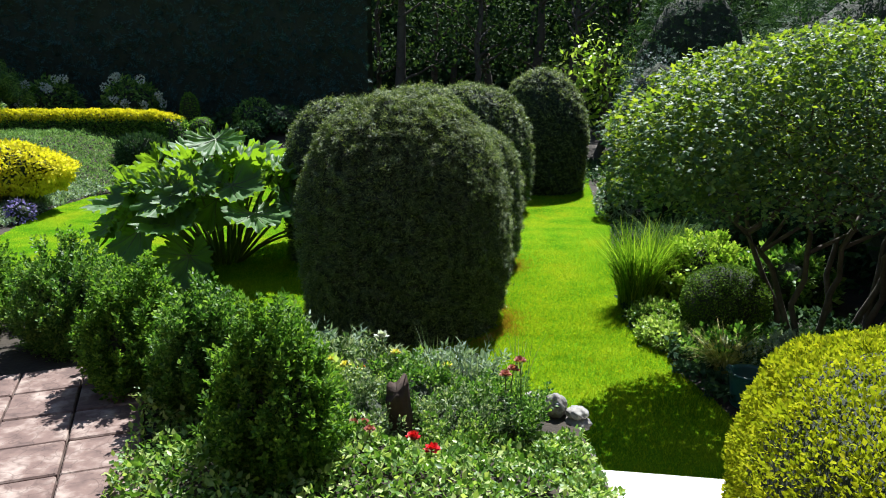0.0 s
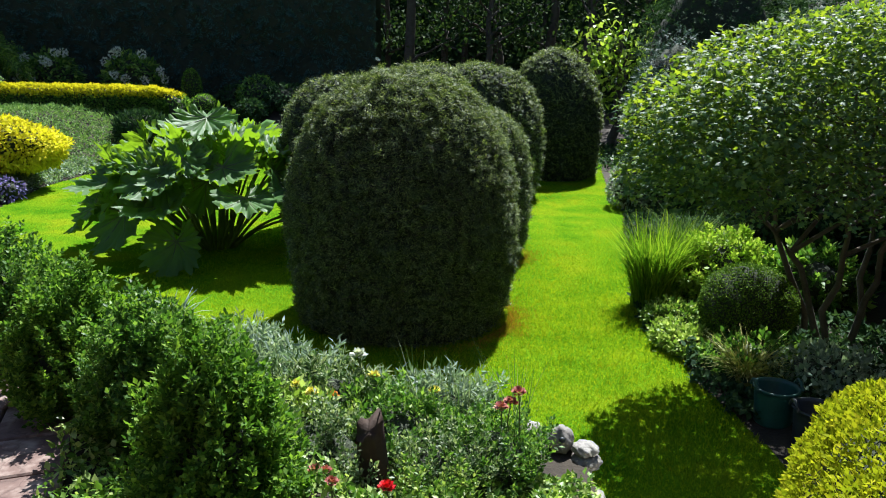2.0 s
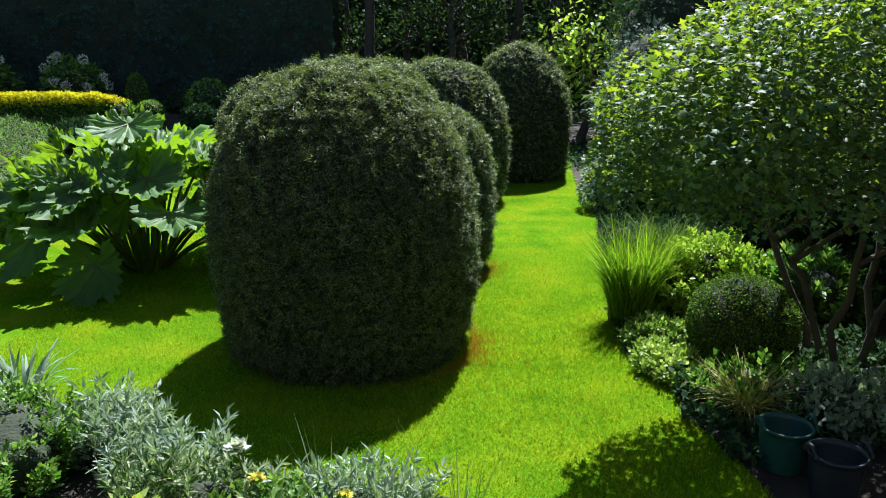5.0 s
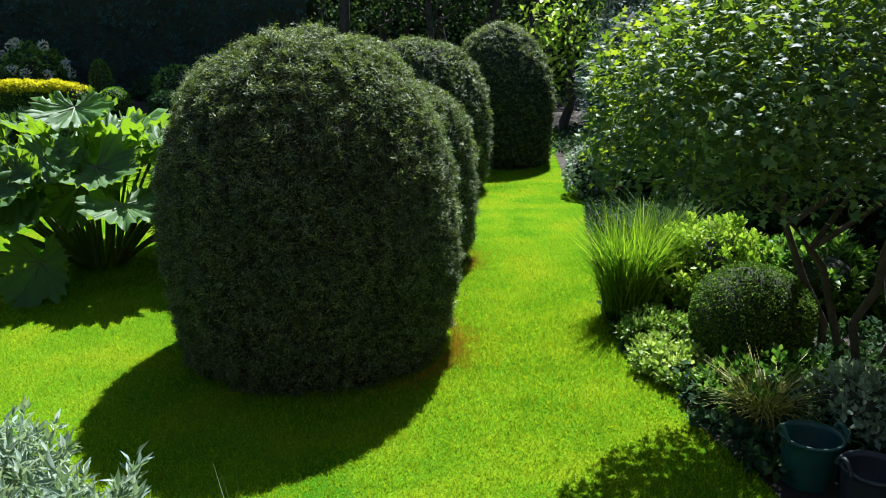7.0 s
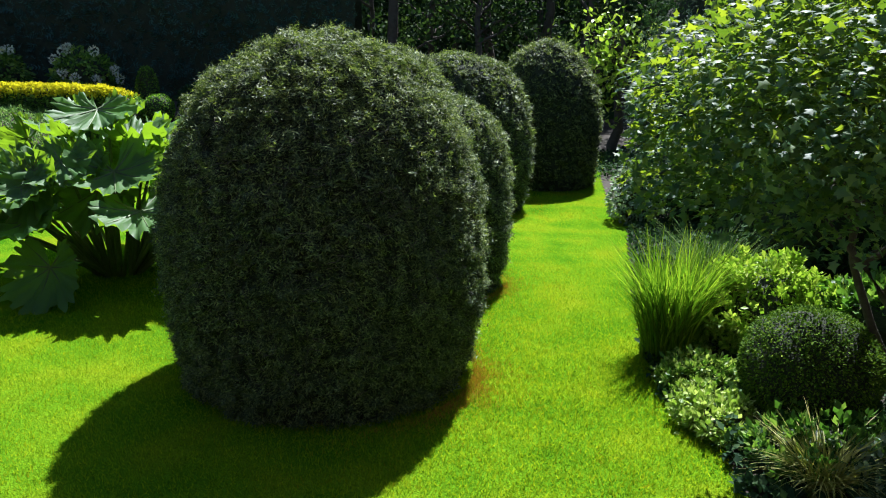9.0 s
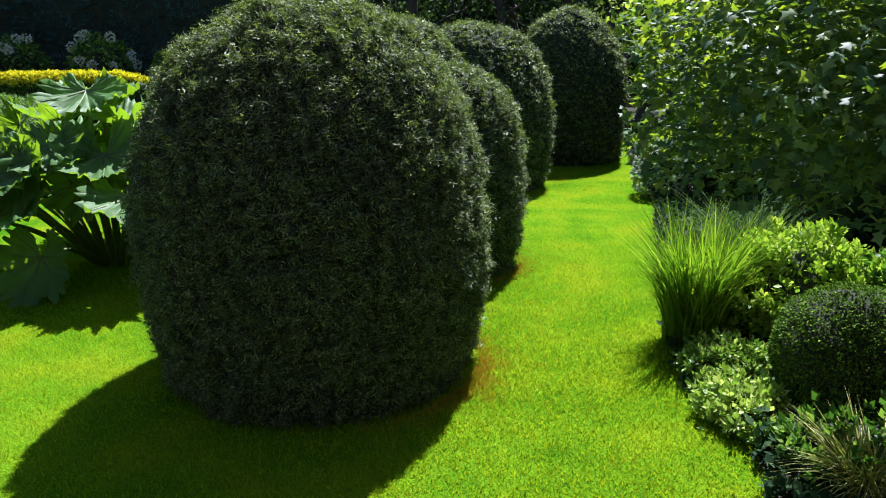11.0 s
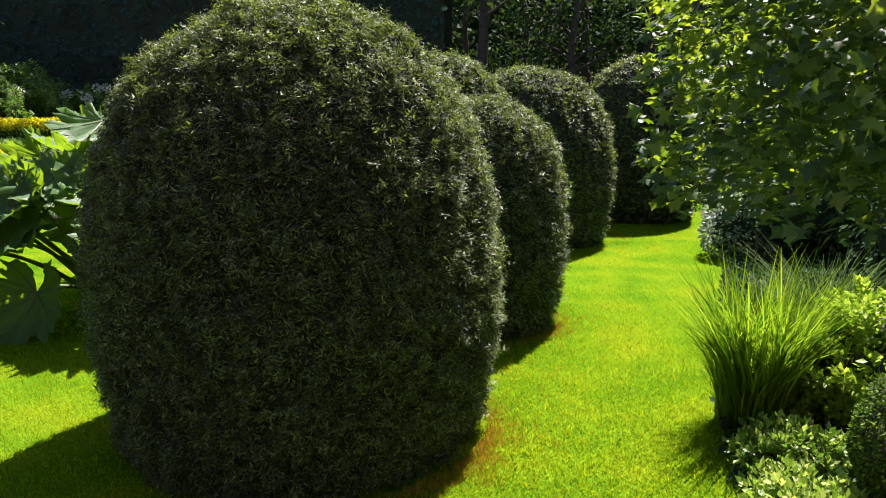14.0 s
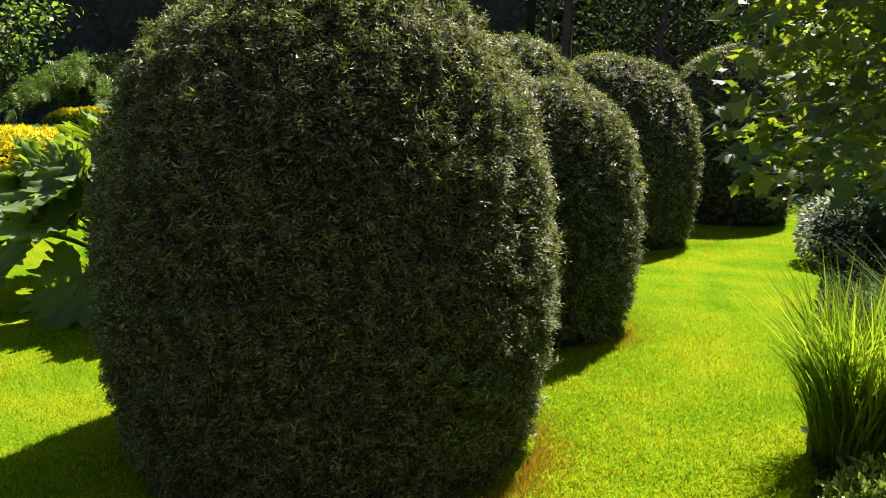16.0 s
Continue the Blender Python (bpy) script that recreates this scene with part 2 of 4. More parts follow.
# ---- mesh helpers ----
def raw_mesh(name, verts, faces, material, smooth=False):
    """A mesh from arrays; all faces have the same number of corners."""
    verts, faces = np.asarray(verts, np.float32), np.asarray(faces, np.int32)
    me = bpy.data.meshes.new(name)
    k = faces.shape[1]
    me.vertices.add(len(verts))
    me.vertices.foreach_set("co", verts.ravel())
    me.loops.add(faces.size)
    me.loops.foreach_set("vertex_index", faces.ravel())
    me.polygons.add(len(faces))
    me.polygons.foreach_set("loop_start", np.arange(0, faces.size, k, dtype=np.int32))
    if smooth:
        me.polygons.foreach_set("use_smooth", np.ones(len(faces), bool))
    me.update(calc_edges=True)
    me.materials.append(material)
    return me


def part(name, me, parent, label=""):
    ob = new(name, me)
    if parent is not None:
        ob.parent = parent
    if label:
        ob["label"] = label
    return ob


def bm_mesh(name, bm, material, smooth=True):
    me = bpy.data.meshes.new(name)
    for f in bm.faces:
        f.smooth = smooth
    bm.to_mesh(me)
    bm.free()
    me.materials.append(material)
    return me


def thing(name, at, label, category, group="", kind=""):
    ob = new(name)
    ob.empty_display_size = 0.1
    ob.location = at
    return tagged(ob, label, category, group, kind)


def unit(v):
    return v / np.maximum(np.linalg.norm(v, axis=-1, keepdims=True), 1e-9)


# leaf outlines: corners (across, along, out of plane) and triangles
LEAF = (np.array([(0, 0, 0), (0.30, 0.45, 0.07), (0, 1, -0.05), (-0.30, 0.45, 0.07)]), np.array([(0, 1, 2), (0, 2, 3)]))
SLIM = (np.array([(0, 0, 0), (0.13, 0.4, 0.04), (0, 1, -0.08), (-0.13, 0.4, 0.04)]), np.array([(0, 1, 2), (0, 2, 3)]))


def sprig_shape(pairs=3, fat=1.0):
    v, f = [], []
    for i in range(pairs):
        a = 0.1 + 0.78 * i / pairs
        w = (0.36 - 0.12 * i / pairs) * fat
        for s in (-1, 1):
            n = len(v)
            v += [(0, a - 0.06 * fat, 0), (0, a + 0.10 * fat, 0), (s * w, a + 0.24, 0.05)]
            f.append((n, n + 1, n + 2))
    n = len(v)
    v += [(-0.04 * fat, 0.7, 0), (0.04 * fat, 0.7, 0), (0, 1.1, 0)]
    f.append((n, n + 1, n + 2))
    return np.array(v), np.array(f)


def lobed_shape():
    out = [(0, 0), (0.34, -0.05), (0.24, 0.2), (0.55, 0.36), (0.22, 0.56), (0, 1.0), (-0.22, 0.56), (-0.55, 0.36), (-0.24, 0.2), (-0.34, -0.05)]
    v = [(0, 0.34, 0.06)] + [(x, y, -0.10 * abs(x) - 0.08 * max(0, y - 0.5)) for x, y in out]
    n = len(out)
    return np.array(v), np.array([(0, 1 + i, 1 + (i + 1) % n) for i in range(n)])


SPRIG, TUFTLET, LOBED = sprig_shape(), sprig_shape(1, 1.7), lobed_shape()
NEEDLE = (np.array([(-0.08, 0, 0), (0.08, 0, 0), (0, 1, 0)]), np.array([(0, 1, 2)]))


def leaves(name, at, along, facing, size, shape, material):
    """One mesh of many leaves: at each place one, growing along a direction and facing another."""
    at, along = np.asarray(at), unit(np.asarray(along))
    across = unit(np.cross(along, np.asarray(facing)) + 1e-6)
    out = np.cross(across, along)
    sv, sf = shape
    size = np.broadcast_to(size, len(at))[:, None, None]
    v = at[:, None, :] + size * (sv[None, :, 0:1] * across[:, None] + sv[None, :, 1:2] * along[:, None] + sv[None, :, 2:3] * out[:, None])
    f = sf[None] + (np.arange(len(at)) * len(sv))[:, None, None]
    return raw_mesh(name, v.reshape(-1, 3), f.reshape(-1, 3), material)


def jitter(n, s):
    return RNG.normal(0, s, (n, 3))


def lump(p, scale, seed=0.0):
    """A smooth, cheap unevenness in about -1..1."""
    x, y, z = (p * scale).T
    return (np.sin(1.7 * x + 1.3 * y + seed) + np.sin(2.3 * y - 1.1 * z + 2 * seed) + np.sin(1.9 * z + 2.7 * x + 3 * seed)
            + 0.6 * np.sin(4.1 * x + 3.7 * z + seed) * np.sin(3.3 * y + seed)) / 3.6


def sphere_points(n):
    return unit(RNG.normal(0, 1, (n, 3)))


def ellipsoid_leaves(name, n, radii, centre, size, shape, material, depth=0.25, droop=0.3, lumps=0.12, seed=0.0, low=-1.0, spread=0.6):
    """A shell of leaves about a lumpy ellipsoid, cut off below low."""
    d = sphere_points(int(n * 1.6))
    d = d[d[:, 2] > low][:n]
    k = 1 + lumps * lump(d, 3.2, seed) + lumps * 0.6 * lump(d, 8.0, seed + 2) - depth * RNG.random(len(d)) ** 2
    p = d * k[:, None] * np.array(radii) + np.array(centre)
    nrm = unit(d / np.array(radii))
    along = nrm + jitter(len(d), spread) + (0, 0, -droop)
    return leaves(name, p, along, nrm + jitter(len(d), 0.45) + (0, 0, 0.5), size * (0.65 + 0.7 * RNG.random(len(d))), shape, material)


def blob_mesh(name, radii, centre, material, lumps=0.1, seed=0.0, scale=1.0):
    """A lumpy solid; inside a bush it stands for the shade between leaves."""
    bm = bmesh.new()
    bmesh.ops.create_icosphere(bm, subdivisions=4, radius=1)
    p = np.array([v.co for v in bm.verts])
    k = scale * (1 + lumps * lump(p, 3.2, seed) + lumps * 0.6 * lump(p, 8.0, seed + 2))
    q = p * k[:, None] * np.array(radii) + np.array(centre)
    for v, c in zip(bm.verts, q):
        v.co = c
    return bm_mesh(name, bm, material)


def tube(name, points, radii, material, sides=8):
    """A tapering stem along points."""
    pts = [Vector(p) for p in points]
    v, f = [], []
    for i, p in enumerate(pts):
        d = (pts[min(i + 1, len(pts) - 1)] - pts[max(i - 1, 0)]).normalized()
        a = d.orthogonal().normalized()
        b = d.cross(a)
        for j in range(sides):
            w = 2 * math.pi * j / sides
            v.append(p + (a * math.cos(w) + b * math.sin(w)) * radii[i])
    for i in range(len(pts) - 1):
        for j in range(sides):
            k = (j + 1) % sides
            f.append((i * sides + j, i * sides + k, (i + 1) * sides + k, (i + 1) * sides + j))
    return raw_mesh(name, [tuple(p) for p in v], f, material, True)


def bent(a, b, sag=0.0, n=7, wiggle=0.0):
    """Points from a to b, sagging or wandering."""
    a, b = np.array(a, float), np.array(b, float)
    t = np.linspace(0, 1, n)[:, None]
    p = a + (b - a) * t
    p[:, 2] += (sag * 4 * t * (1 - t))[:, 0]
    if wiggle:
        p[1:-1] += RNG.normal(0, wiggle, (n - 2, 3))
    return p


def blades(name, n, spread, height, lean, width, material, segments=6, droop=0.5, low=0.6, twist=0.7):
    """A tuft of arching ribbons round the origin."""
    ang = RNG.random(n) * 2 * math.pi
    rad = spread * np.sqrt(RNG.random(n))
    base = np.stack([rad * np.cos(ang), rad * np.sin(ang), 0 * rad], 1)
    a2 = ang + RNG.normal(0, twist, n)
    way = np.stack([np.cos(a2), np.sin(a2), 0 * a2], 1)
    h = height * (low + (1 - low) * RNG.random(n))
    le = lean * (0.15 + RNG.random(n)) * h
    t = np.linspace(0, 1, segments + 1)
    up = h[:, None] * (t - droop * t ** 3 * RNG.random((n, 1)))
    outw = le[:, None] * t ** 2
    c = base[:, None, :] + way[:, None, :] * outw[..., None]
    c[..., 2] += up
    side = np.stack([-np.sin(a2), np.cos(a2), 0 * a2], 1)
    side = unit(side + jitter(n, 0.5) * (1, 1, 0))
    w = width * (1 - t ** 2 * 0.95) * 0.5
    v = np.stack([c - side[:, None] * w[None, :, None], c + side[:, None] * w[None, :, None]], 2).reshape(n, -1, 3)
    q = np.array([(2 * i, 2 * i + 1, 2 * i + 3, 2 * i + 2) for i in range(segments)])
    f = q[None] + (np.arange(n) * v.shape[1])[:, None, None]
    return raw_mesh(name, v.reshape(-1, 3), f.reshape(-1, 4), material)


# ---- ground ----
LAWN_EDGE = [(0.9, 3.7), (1.9, 3.8), (2.1, 4.6), (2.05, 5.2), (1.95, 5.8), (1.98, 6.3), (1.88, 6.8), (1.88, 7.2), (2.02, 7.9), (2.25, 9.5),
             (2.52, 11.1), (2.85, 12.6), (2.95, 14.6), (3.3, 17.0), (4.2, 21.0), (3.2, 21.5), (2.6, 18.5), (0.8, 17.2), (-3.0, 16.6), (-6.2, 16.4),
             (-7.1, 15.0), (-7.15, 13.6), (-6.9, 12.0), (-6.6, 10.6), (-6.9, 9.0), (-7.5, 6.0), (-7.5, 4.4), (-1.6, 4.3), (-0.6, 3.7)]


def inside(x, y, poly):
    x, y = np.asarray(x, float), np.asarray(y, float)
    hit = np.zeros(x.shape, bool)
    for (x0, y0), (x1, y1) in zip(poly, poly[1:] + poly[:1]):
        cross = (y0 > y) != (y1 > y)
        with np.errstate(divide="ignore", invalid="ignore"):
            hit ^= cross & (x < (x1 - x0) * (y - y0) / (y1 - y0 + 1e-12) + x0)
    return hit


def edge_distance(x, y, poly):
    best = np.full(np.shape(x), 1e9)
    for (x0, y0), (x1, y1) in zip(poly, poly[1:] + poly[:1]):
        dx, dy = x1 - x0, y1 - y0
        t = np.clip(((x - x0) * dx + (y - y0) * dy) / (dx * dx + dy * dy), 0, 1)
        best = np.minimum(best, np.hypot(x - x0 - t * dx, y - y0 - t * dy))
    return best


def ground_height(x, y):
    """Flat lawn; the border on the far left climbs to a shelf, the one on the right swells a little."""
    x, y = np.asarray(x, float), np.asarray(y, float)
    d = np.where(inside(x, y, LAWN_EDGE), 0, edge_distance(x, y, LAWN_EDGE))
    left = np.clip((1.6 - x) / 3, 0, 1) * np.clip((y - 8.5) / 3, 0, 1)
    return left * np.clip(0.30 * d, 0, 1.0) + (1 - left) * np.clip(0.12 * d, 0, 0.15)


def ground_sheet():
    xs = np.unique(np.concatenate([np.arange(-14, 8.01, 0.25), [-400, -200, -100, -50, -30, -20, 12, 20, 40, 100, 200, 400]]))
    ys = np.unique(np.concatenate([np.arange(-2, 26.01, 0.25), [-400, -200, -60, -20, -6, 32, 45, 70, 120, 200, 400]]))
    X, Y = np.meshgrid(xs, ys)
    Z = ground_height(X, Y) - 0.02 + 0.015 * np.sin(3.1 * X + 1.7 * Y) * np.sin(2.3 * Y) * (~inside(X, Y, LAWN_EDGE))
    v = np.stack([X, Y, Z], -1).reshape(-1, 3)
    n, m = len(xs), len(ys)
    i = (np.arange(m - 1)[:, None] * n + np.arange(n - 1)[None]).ravel()
    f = np.stack([i, i + 1, i + n + 1, i + n], 1)
    return new("ground", raw_mesh("ground", v, f, SOIL, True))


def back_wall():
    """An unseen wall added behind the camera; it keeps sky light off the yews."""
    me = slab_of("wall_skyblock", [(-14, -5.3), (12, -5.3), (12, -5.0), (-14, -5.0)], -0.05, 8.5, BACKWALL, 0.02)
    return tagged(new("wall_skyblock", me), "plain dark unseen wall added to block sky light", "wall", kind="structure")


tagged(ground_sheet(), "dark bare garden soil under the planting", "soil", kind="structure")


def lawn_sheet():
    xs, ys = np.arange(-7.6, 4.4, 0.05), np.arange(3.6, 21.6, 0.05)
    X, Y = np.meshgrid(xs, ys)
    cell = inside(X + 0.025, Y + 0.025, LAWN_EDGE)[:-1, :-1].ravel()
    Z = 0.012 + 0.004 * np.sin(0.9 * X + 0.4) * np.sin(0.7 * Y)
    v = np.stack([X, Y, Z], -1).reshape(-1, 3)
    n, m = len(xs), len(ys)
    i = (np.arange(m - 1)[:, None] * n + np.arange(n - 1)[None]).ravel()[cell]
    return new("lawn", raw_mesh("lawn", v, np.stack([i, i + 1, i + n + 1, i + n], 1), TURF, True))


tagged(lawn_sheet(), "close-mown bright green lawn with yellowed patches", "lawn", kind="structure")


def scatter(n, x0, x1, y0, y1):
    p = np.stack([RNG.uniform(x0, x1, n), RNG.uniform(y0, y1, n)], 1)
    return p[inside(p[:, 0], p[:, 1], LAWN_EDGE)]


def turf_blades(name, p, size, material, label):
    n = len(p)
    at = np.concatenate([p, np.full((n, 1), 0.006)], 1)
    way = np.concatenate([RNG.normal(0, 0.65, (n, 2)), np.ones((n, 1))], 1)
    me = leaves(name, at, way, jitter(n, 1), size * (0.45 + 1.1 * RNG.random(n)), NEEDLE, material)
    return tagged(new(name, me), label, "grass", kind="stuff")


near = scatter(500000, -3.2, 2.3, 4.0, 11.5)
near = near[RNG.random(len(near)) < np.clip((11.5 - near[:, 1]) / 4.5, 0, 1)]
far = scatter(170000, -7.4, 3.2, 7.5, 17.5)
far = far[RNG.random(len(far)) < np.clip((far[:, 1] - 7.5) / 2.5, 0, 1)]
turf_blades("lawn_grass", np.concatenate([near, far]), 0.027, GRASS, "short mown grass blades of the lawn")


YEWS = [(-0.38, 7.33, 1.04), (0.18, 9.55, 0.82), (-0.33, 11.2, 0.92), (0.52, 13.6, 1.06), (2.07, 16.0, 0.95)]


def yellowed():
    """Where the lawn has dried: a band along the sunny foot of each yew and faint scattered flecks."""
    p = scatter(230000, -3.0, 2.8, 3.7, 15.0)
    q = np.concatenate([p, np.zeros((len(p), 1))], 1)
    k = 0.30 * lump(q, 2.3, 4.0) + 0.40 * lump(q[:, [1, 0, 2]], 7.3, 2.0) + 0.40 * lump(q, 19.0, 6.0) - 0.12
    for x, y, r in YEWS:
        d = np.hypot(p[:, 0] - x, p[:, 1] - y) - r
        k += np.where(p[:, 0] > x, 1.0, 0.0) * np.exp(-(np.clip(d - 0.05, 0, 9) / 0.42) ** 2) * (0.75 + 0.6 * lump(q, 9.0, 1.0))
    return p[RNG.random(len(p)) < np.clip(k, 0, 1) * 0.85]


turf_blades("yellowed_grass", yellowed(), 0.026, SERE, "dry yellow grass blades in patches of the lawn")


def worn_patch():
    """Parched tufts hugging the sunny foot of the first two yews."""
    out = []
    for (x, y, r), n in zip(YEWS[:2], (5000, 2200)):
        a = RNG.normal(-0.30, 0.38, n)
        d = r - 0.04 + np.abs(RNG.normal(0, 0.09, n)) * (1 + 0.6 * np.sin(9 * a) * np.sin(23 * a))
        out.append(np.stack([x + d * np.cos(a), y + d * np.sin(a)], 1))
    return np.concatenate(out)


turf_blades("dry_grass", worn_patch(), 0.026, DRY, "parched brown grass at the foot of the yew")


# ---- clipped yews ----
def yew_radius(u, R, k=2.5):
    lower = 1 - 0.10 * (np.clip(0.38 - u, 0, 1) / 0.38) ** 1.6
    upper = np.clip(1 - (np.clip(u - 0.38, 0, 1) / 0.62) ** k, 0, 1) ** (1 / k)
    return R * np.where(u < 0.38, lower, upper)


def yew_relief(p, R, seed):
    """The hummocks of a clipped face, from broad to the size of a tuft."""
    w = p + 0.07 * np.stack([lump(p, 9.0, seed + 3), lump(p[:, [2, 0, 1]], 8.0, seed + 5), lump(p[:, [1, 2, 0]], 10.0, seed + 7)], 1)
    return 0.030 * lump(p, 3.0, seed) + 0.014 * R * lump(p, 8.0, seed) + 0.034 * lump(w[:, [2, 0, 1]], 13.0, seed) + 0.046 * lump(w, 27.0, seed + 1)


def clipped_yew(x, y, R, H, n, seed, size, label, k=2.5):
    ob = thing("clipped_yew", (x, y, 0), label, "topiary", "row of clipped yews")
    # inner body: solid and dark, blocks light and stands for shade between shoots
    rows, cols = 90, 150
    us, aa = 1 - (1 - np.linspace(0, 1, rows)) ** 1.6, np.linspace(0, 2 * math.pi, cols + 1)[:-1]
    U, A = np.meshgrid(us, aa, indexing="ij")
    d = np.stack([np.cos(A) * yew_radius(U, R, k), np.sin(A) * yew_radius(U, R, k), U * H], -1).reshape(-1, 3)
    c = np.array((0, 0, H * 0.42))
    q = d + unit(d - c) * (yew_relief(d, R, seed) - 0.05)[:, None]
    q[:, 2] = np.where(d[:, 2] < 0.03, 0.0, np.maximum(q[:, 2], 0))
    i = np.arange(rows - 1)[:, None] * cols
    j = np.arange(cols)[None]
    f = np.stack([i + j, i + (j + 1) % cols, i + cols + (j + 1) % cols, i + cols + j], -1).reshape(-1, 4)
    part("dark_core", raw_mesh("dark_core", q, f, YEW_CORE, True), ob, "solid dark core standing for shade between shoots")
    # shoots over the clipped face
    us = 1 - (1 - np.linspace(0, 1, 3000)) ** 2.5
    rs = yew_radius(us, R, k)
    ring = np.hypot(np.diff(rs), np.diff(us) * H) * (rs[1:] + rs[:-1]) / 2
    total = np.concatenate([[0], np.cumsum(ring)])
    u = np.interp(RNG.random(n) * total[-1], total, us)
    a = RNG.random(n) * 2 * math.pi
    r0 = yew_radius(u, R, k)
    slope = np.clip((yew_radius(np.clip(u + 2e-4, 0, 1), R, k) - yew_radius(u - 2e-4, R, k)) / (4e-4 * H), -30, 30)
    nrm = unit(np.stack([np.cos(a), np.sin(a), -slope], 1))
    p = np.stack([r0 * np.cos(a), r0 * np.sin(a), u * H], 1)
    p = p + nrm * (yew_relief(p, R, seed) - 0.03 * RNG.random(len(p)))[:, None]
    base = p.copy()
    # shoots grow in small tufts that share a direction
    m = max(400, len(p) // 10)
    own = RNG.integers(0, m, len(p))
    out = RNG.random(m) ** 3 * 0.022
    heading = jitter(m, 0.60)
    p = p[own] + nrm[own] * (out[own] - 0.018 * RNG.random(len(p)))[:, None] + jitter(len(p), 0.013)
    nrm = nrm[own]
    p[:, 2] = np.maximum(p[:, 2], 0.01)
    along = nrm * 0.30 + heading[own] * (1, 1, 0.7) + jitter(len(p), 0.30) + np.array((0, 0, 0.05))
    spare = RNG.random(len(p)) < 0.35
    p[spare] = base[spare]
    part("foliage", leaves("foliage", p, along, nrm * 0.45 + jitter(len(p), 0.45) + np.array((0, 0, 0.9)), size * (0.6 + 0.8 * RNG.random(len(p))), TUFTLET, YEW), ob)
    return ob


def bare_twigs(yew, R, H, n, k):
    """Thin dead twigs that show on the shaded face of the yew."""
    pts, faces = [], []
    for _ in range(n):
        a, u = radians(RNG.uniform(-165, -15)), RNG.uniform(0.10, 0.78)
        da, du, L = RNG.normal(0, 1.0), RNG.normal(-0.3, 0.8), RNG.uniform(0.05, 0.16)
        curl, lift = RNG.normal(0, 1.2), RNG.uniform(0.0, 0.02)
        for i in range(7):
            t = i / 6
            turn = curl * t
            aa = a + L * t / R * (da * math.cos(turn) - du * math.sin(turn))
            uu = u + L * t / H * (du * math.cos(turn) + da * math.sin(turn))
            q = np.array((math.cos(aa), math.sin(aa), 0)) * float(yew_radius(np.array(uu), R, k)) + (0, 0, uu * H)
            q += (np.array((math.cos(aa), math.sin(aa), 0.2)) * (float(yew_relief(q[None], R, 1.0)[0]) + 0.012 + lift * math.sin(math.pi * t)))
            w = 0.0022 * (1.1 - t)
            b = len(pts)
            pts += [q - (0, 0, w), q + (w * math.sin(-aa), w * math.cos(aa), 0), q + (0, 0, w)]
            if i:
                faces += [(b - 3, b - 2, b + 1, b), (b - 2, b - 1, b + 2, b + 1), (b - 1, b - 3, b, b + 2)]
    tagged(part("deadwood", raw_mesh("deadwood", pts, faces, TWIG, True), yew, "thin dry grey twigs on the shaded face"), kind="stuff")


front_yew = clipped_yew(-0.38, 7.33, 1.04, 2.24, 190000, 1.0, 0.030, "tall dark green clipped yew dome standing on lawn", 2.25)
bare_twigs(front_yew, 1.04, 2.24, 330, 2.25)
clipped_yew(0.18, 9.55, 0.82, 1.80, 64000, 2.0, 0.036, "lower flat-topped clipped yew in the row", 3.0)
clipped_yew(-0.33, 11.2, 0.92, 2.26, 30000, 6.0, 0.052, "tall clipped yew dome in the middle of the row", 2.2)
clipped_yew(0.52, 13.6, 1.06, 2.24, 34000, 3.0, 0.056, "dark green clipped yew dome beside the grass path", 2.4)
clipped_yew(2.07, 16.0, 0.95, 2.53, 28000, 4.0, 0.06, "tall rounded clipped yew at the end of the lawn", 2.1)
clipped_yew(-1.32, 9.9, 0.77, 2.10, 19000, 5.0, 0.056, "narrower clipped yew dome behind the front one")


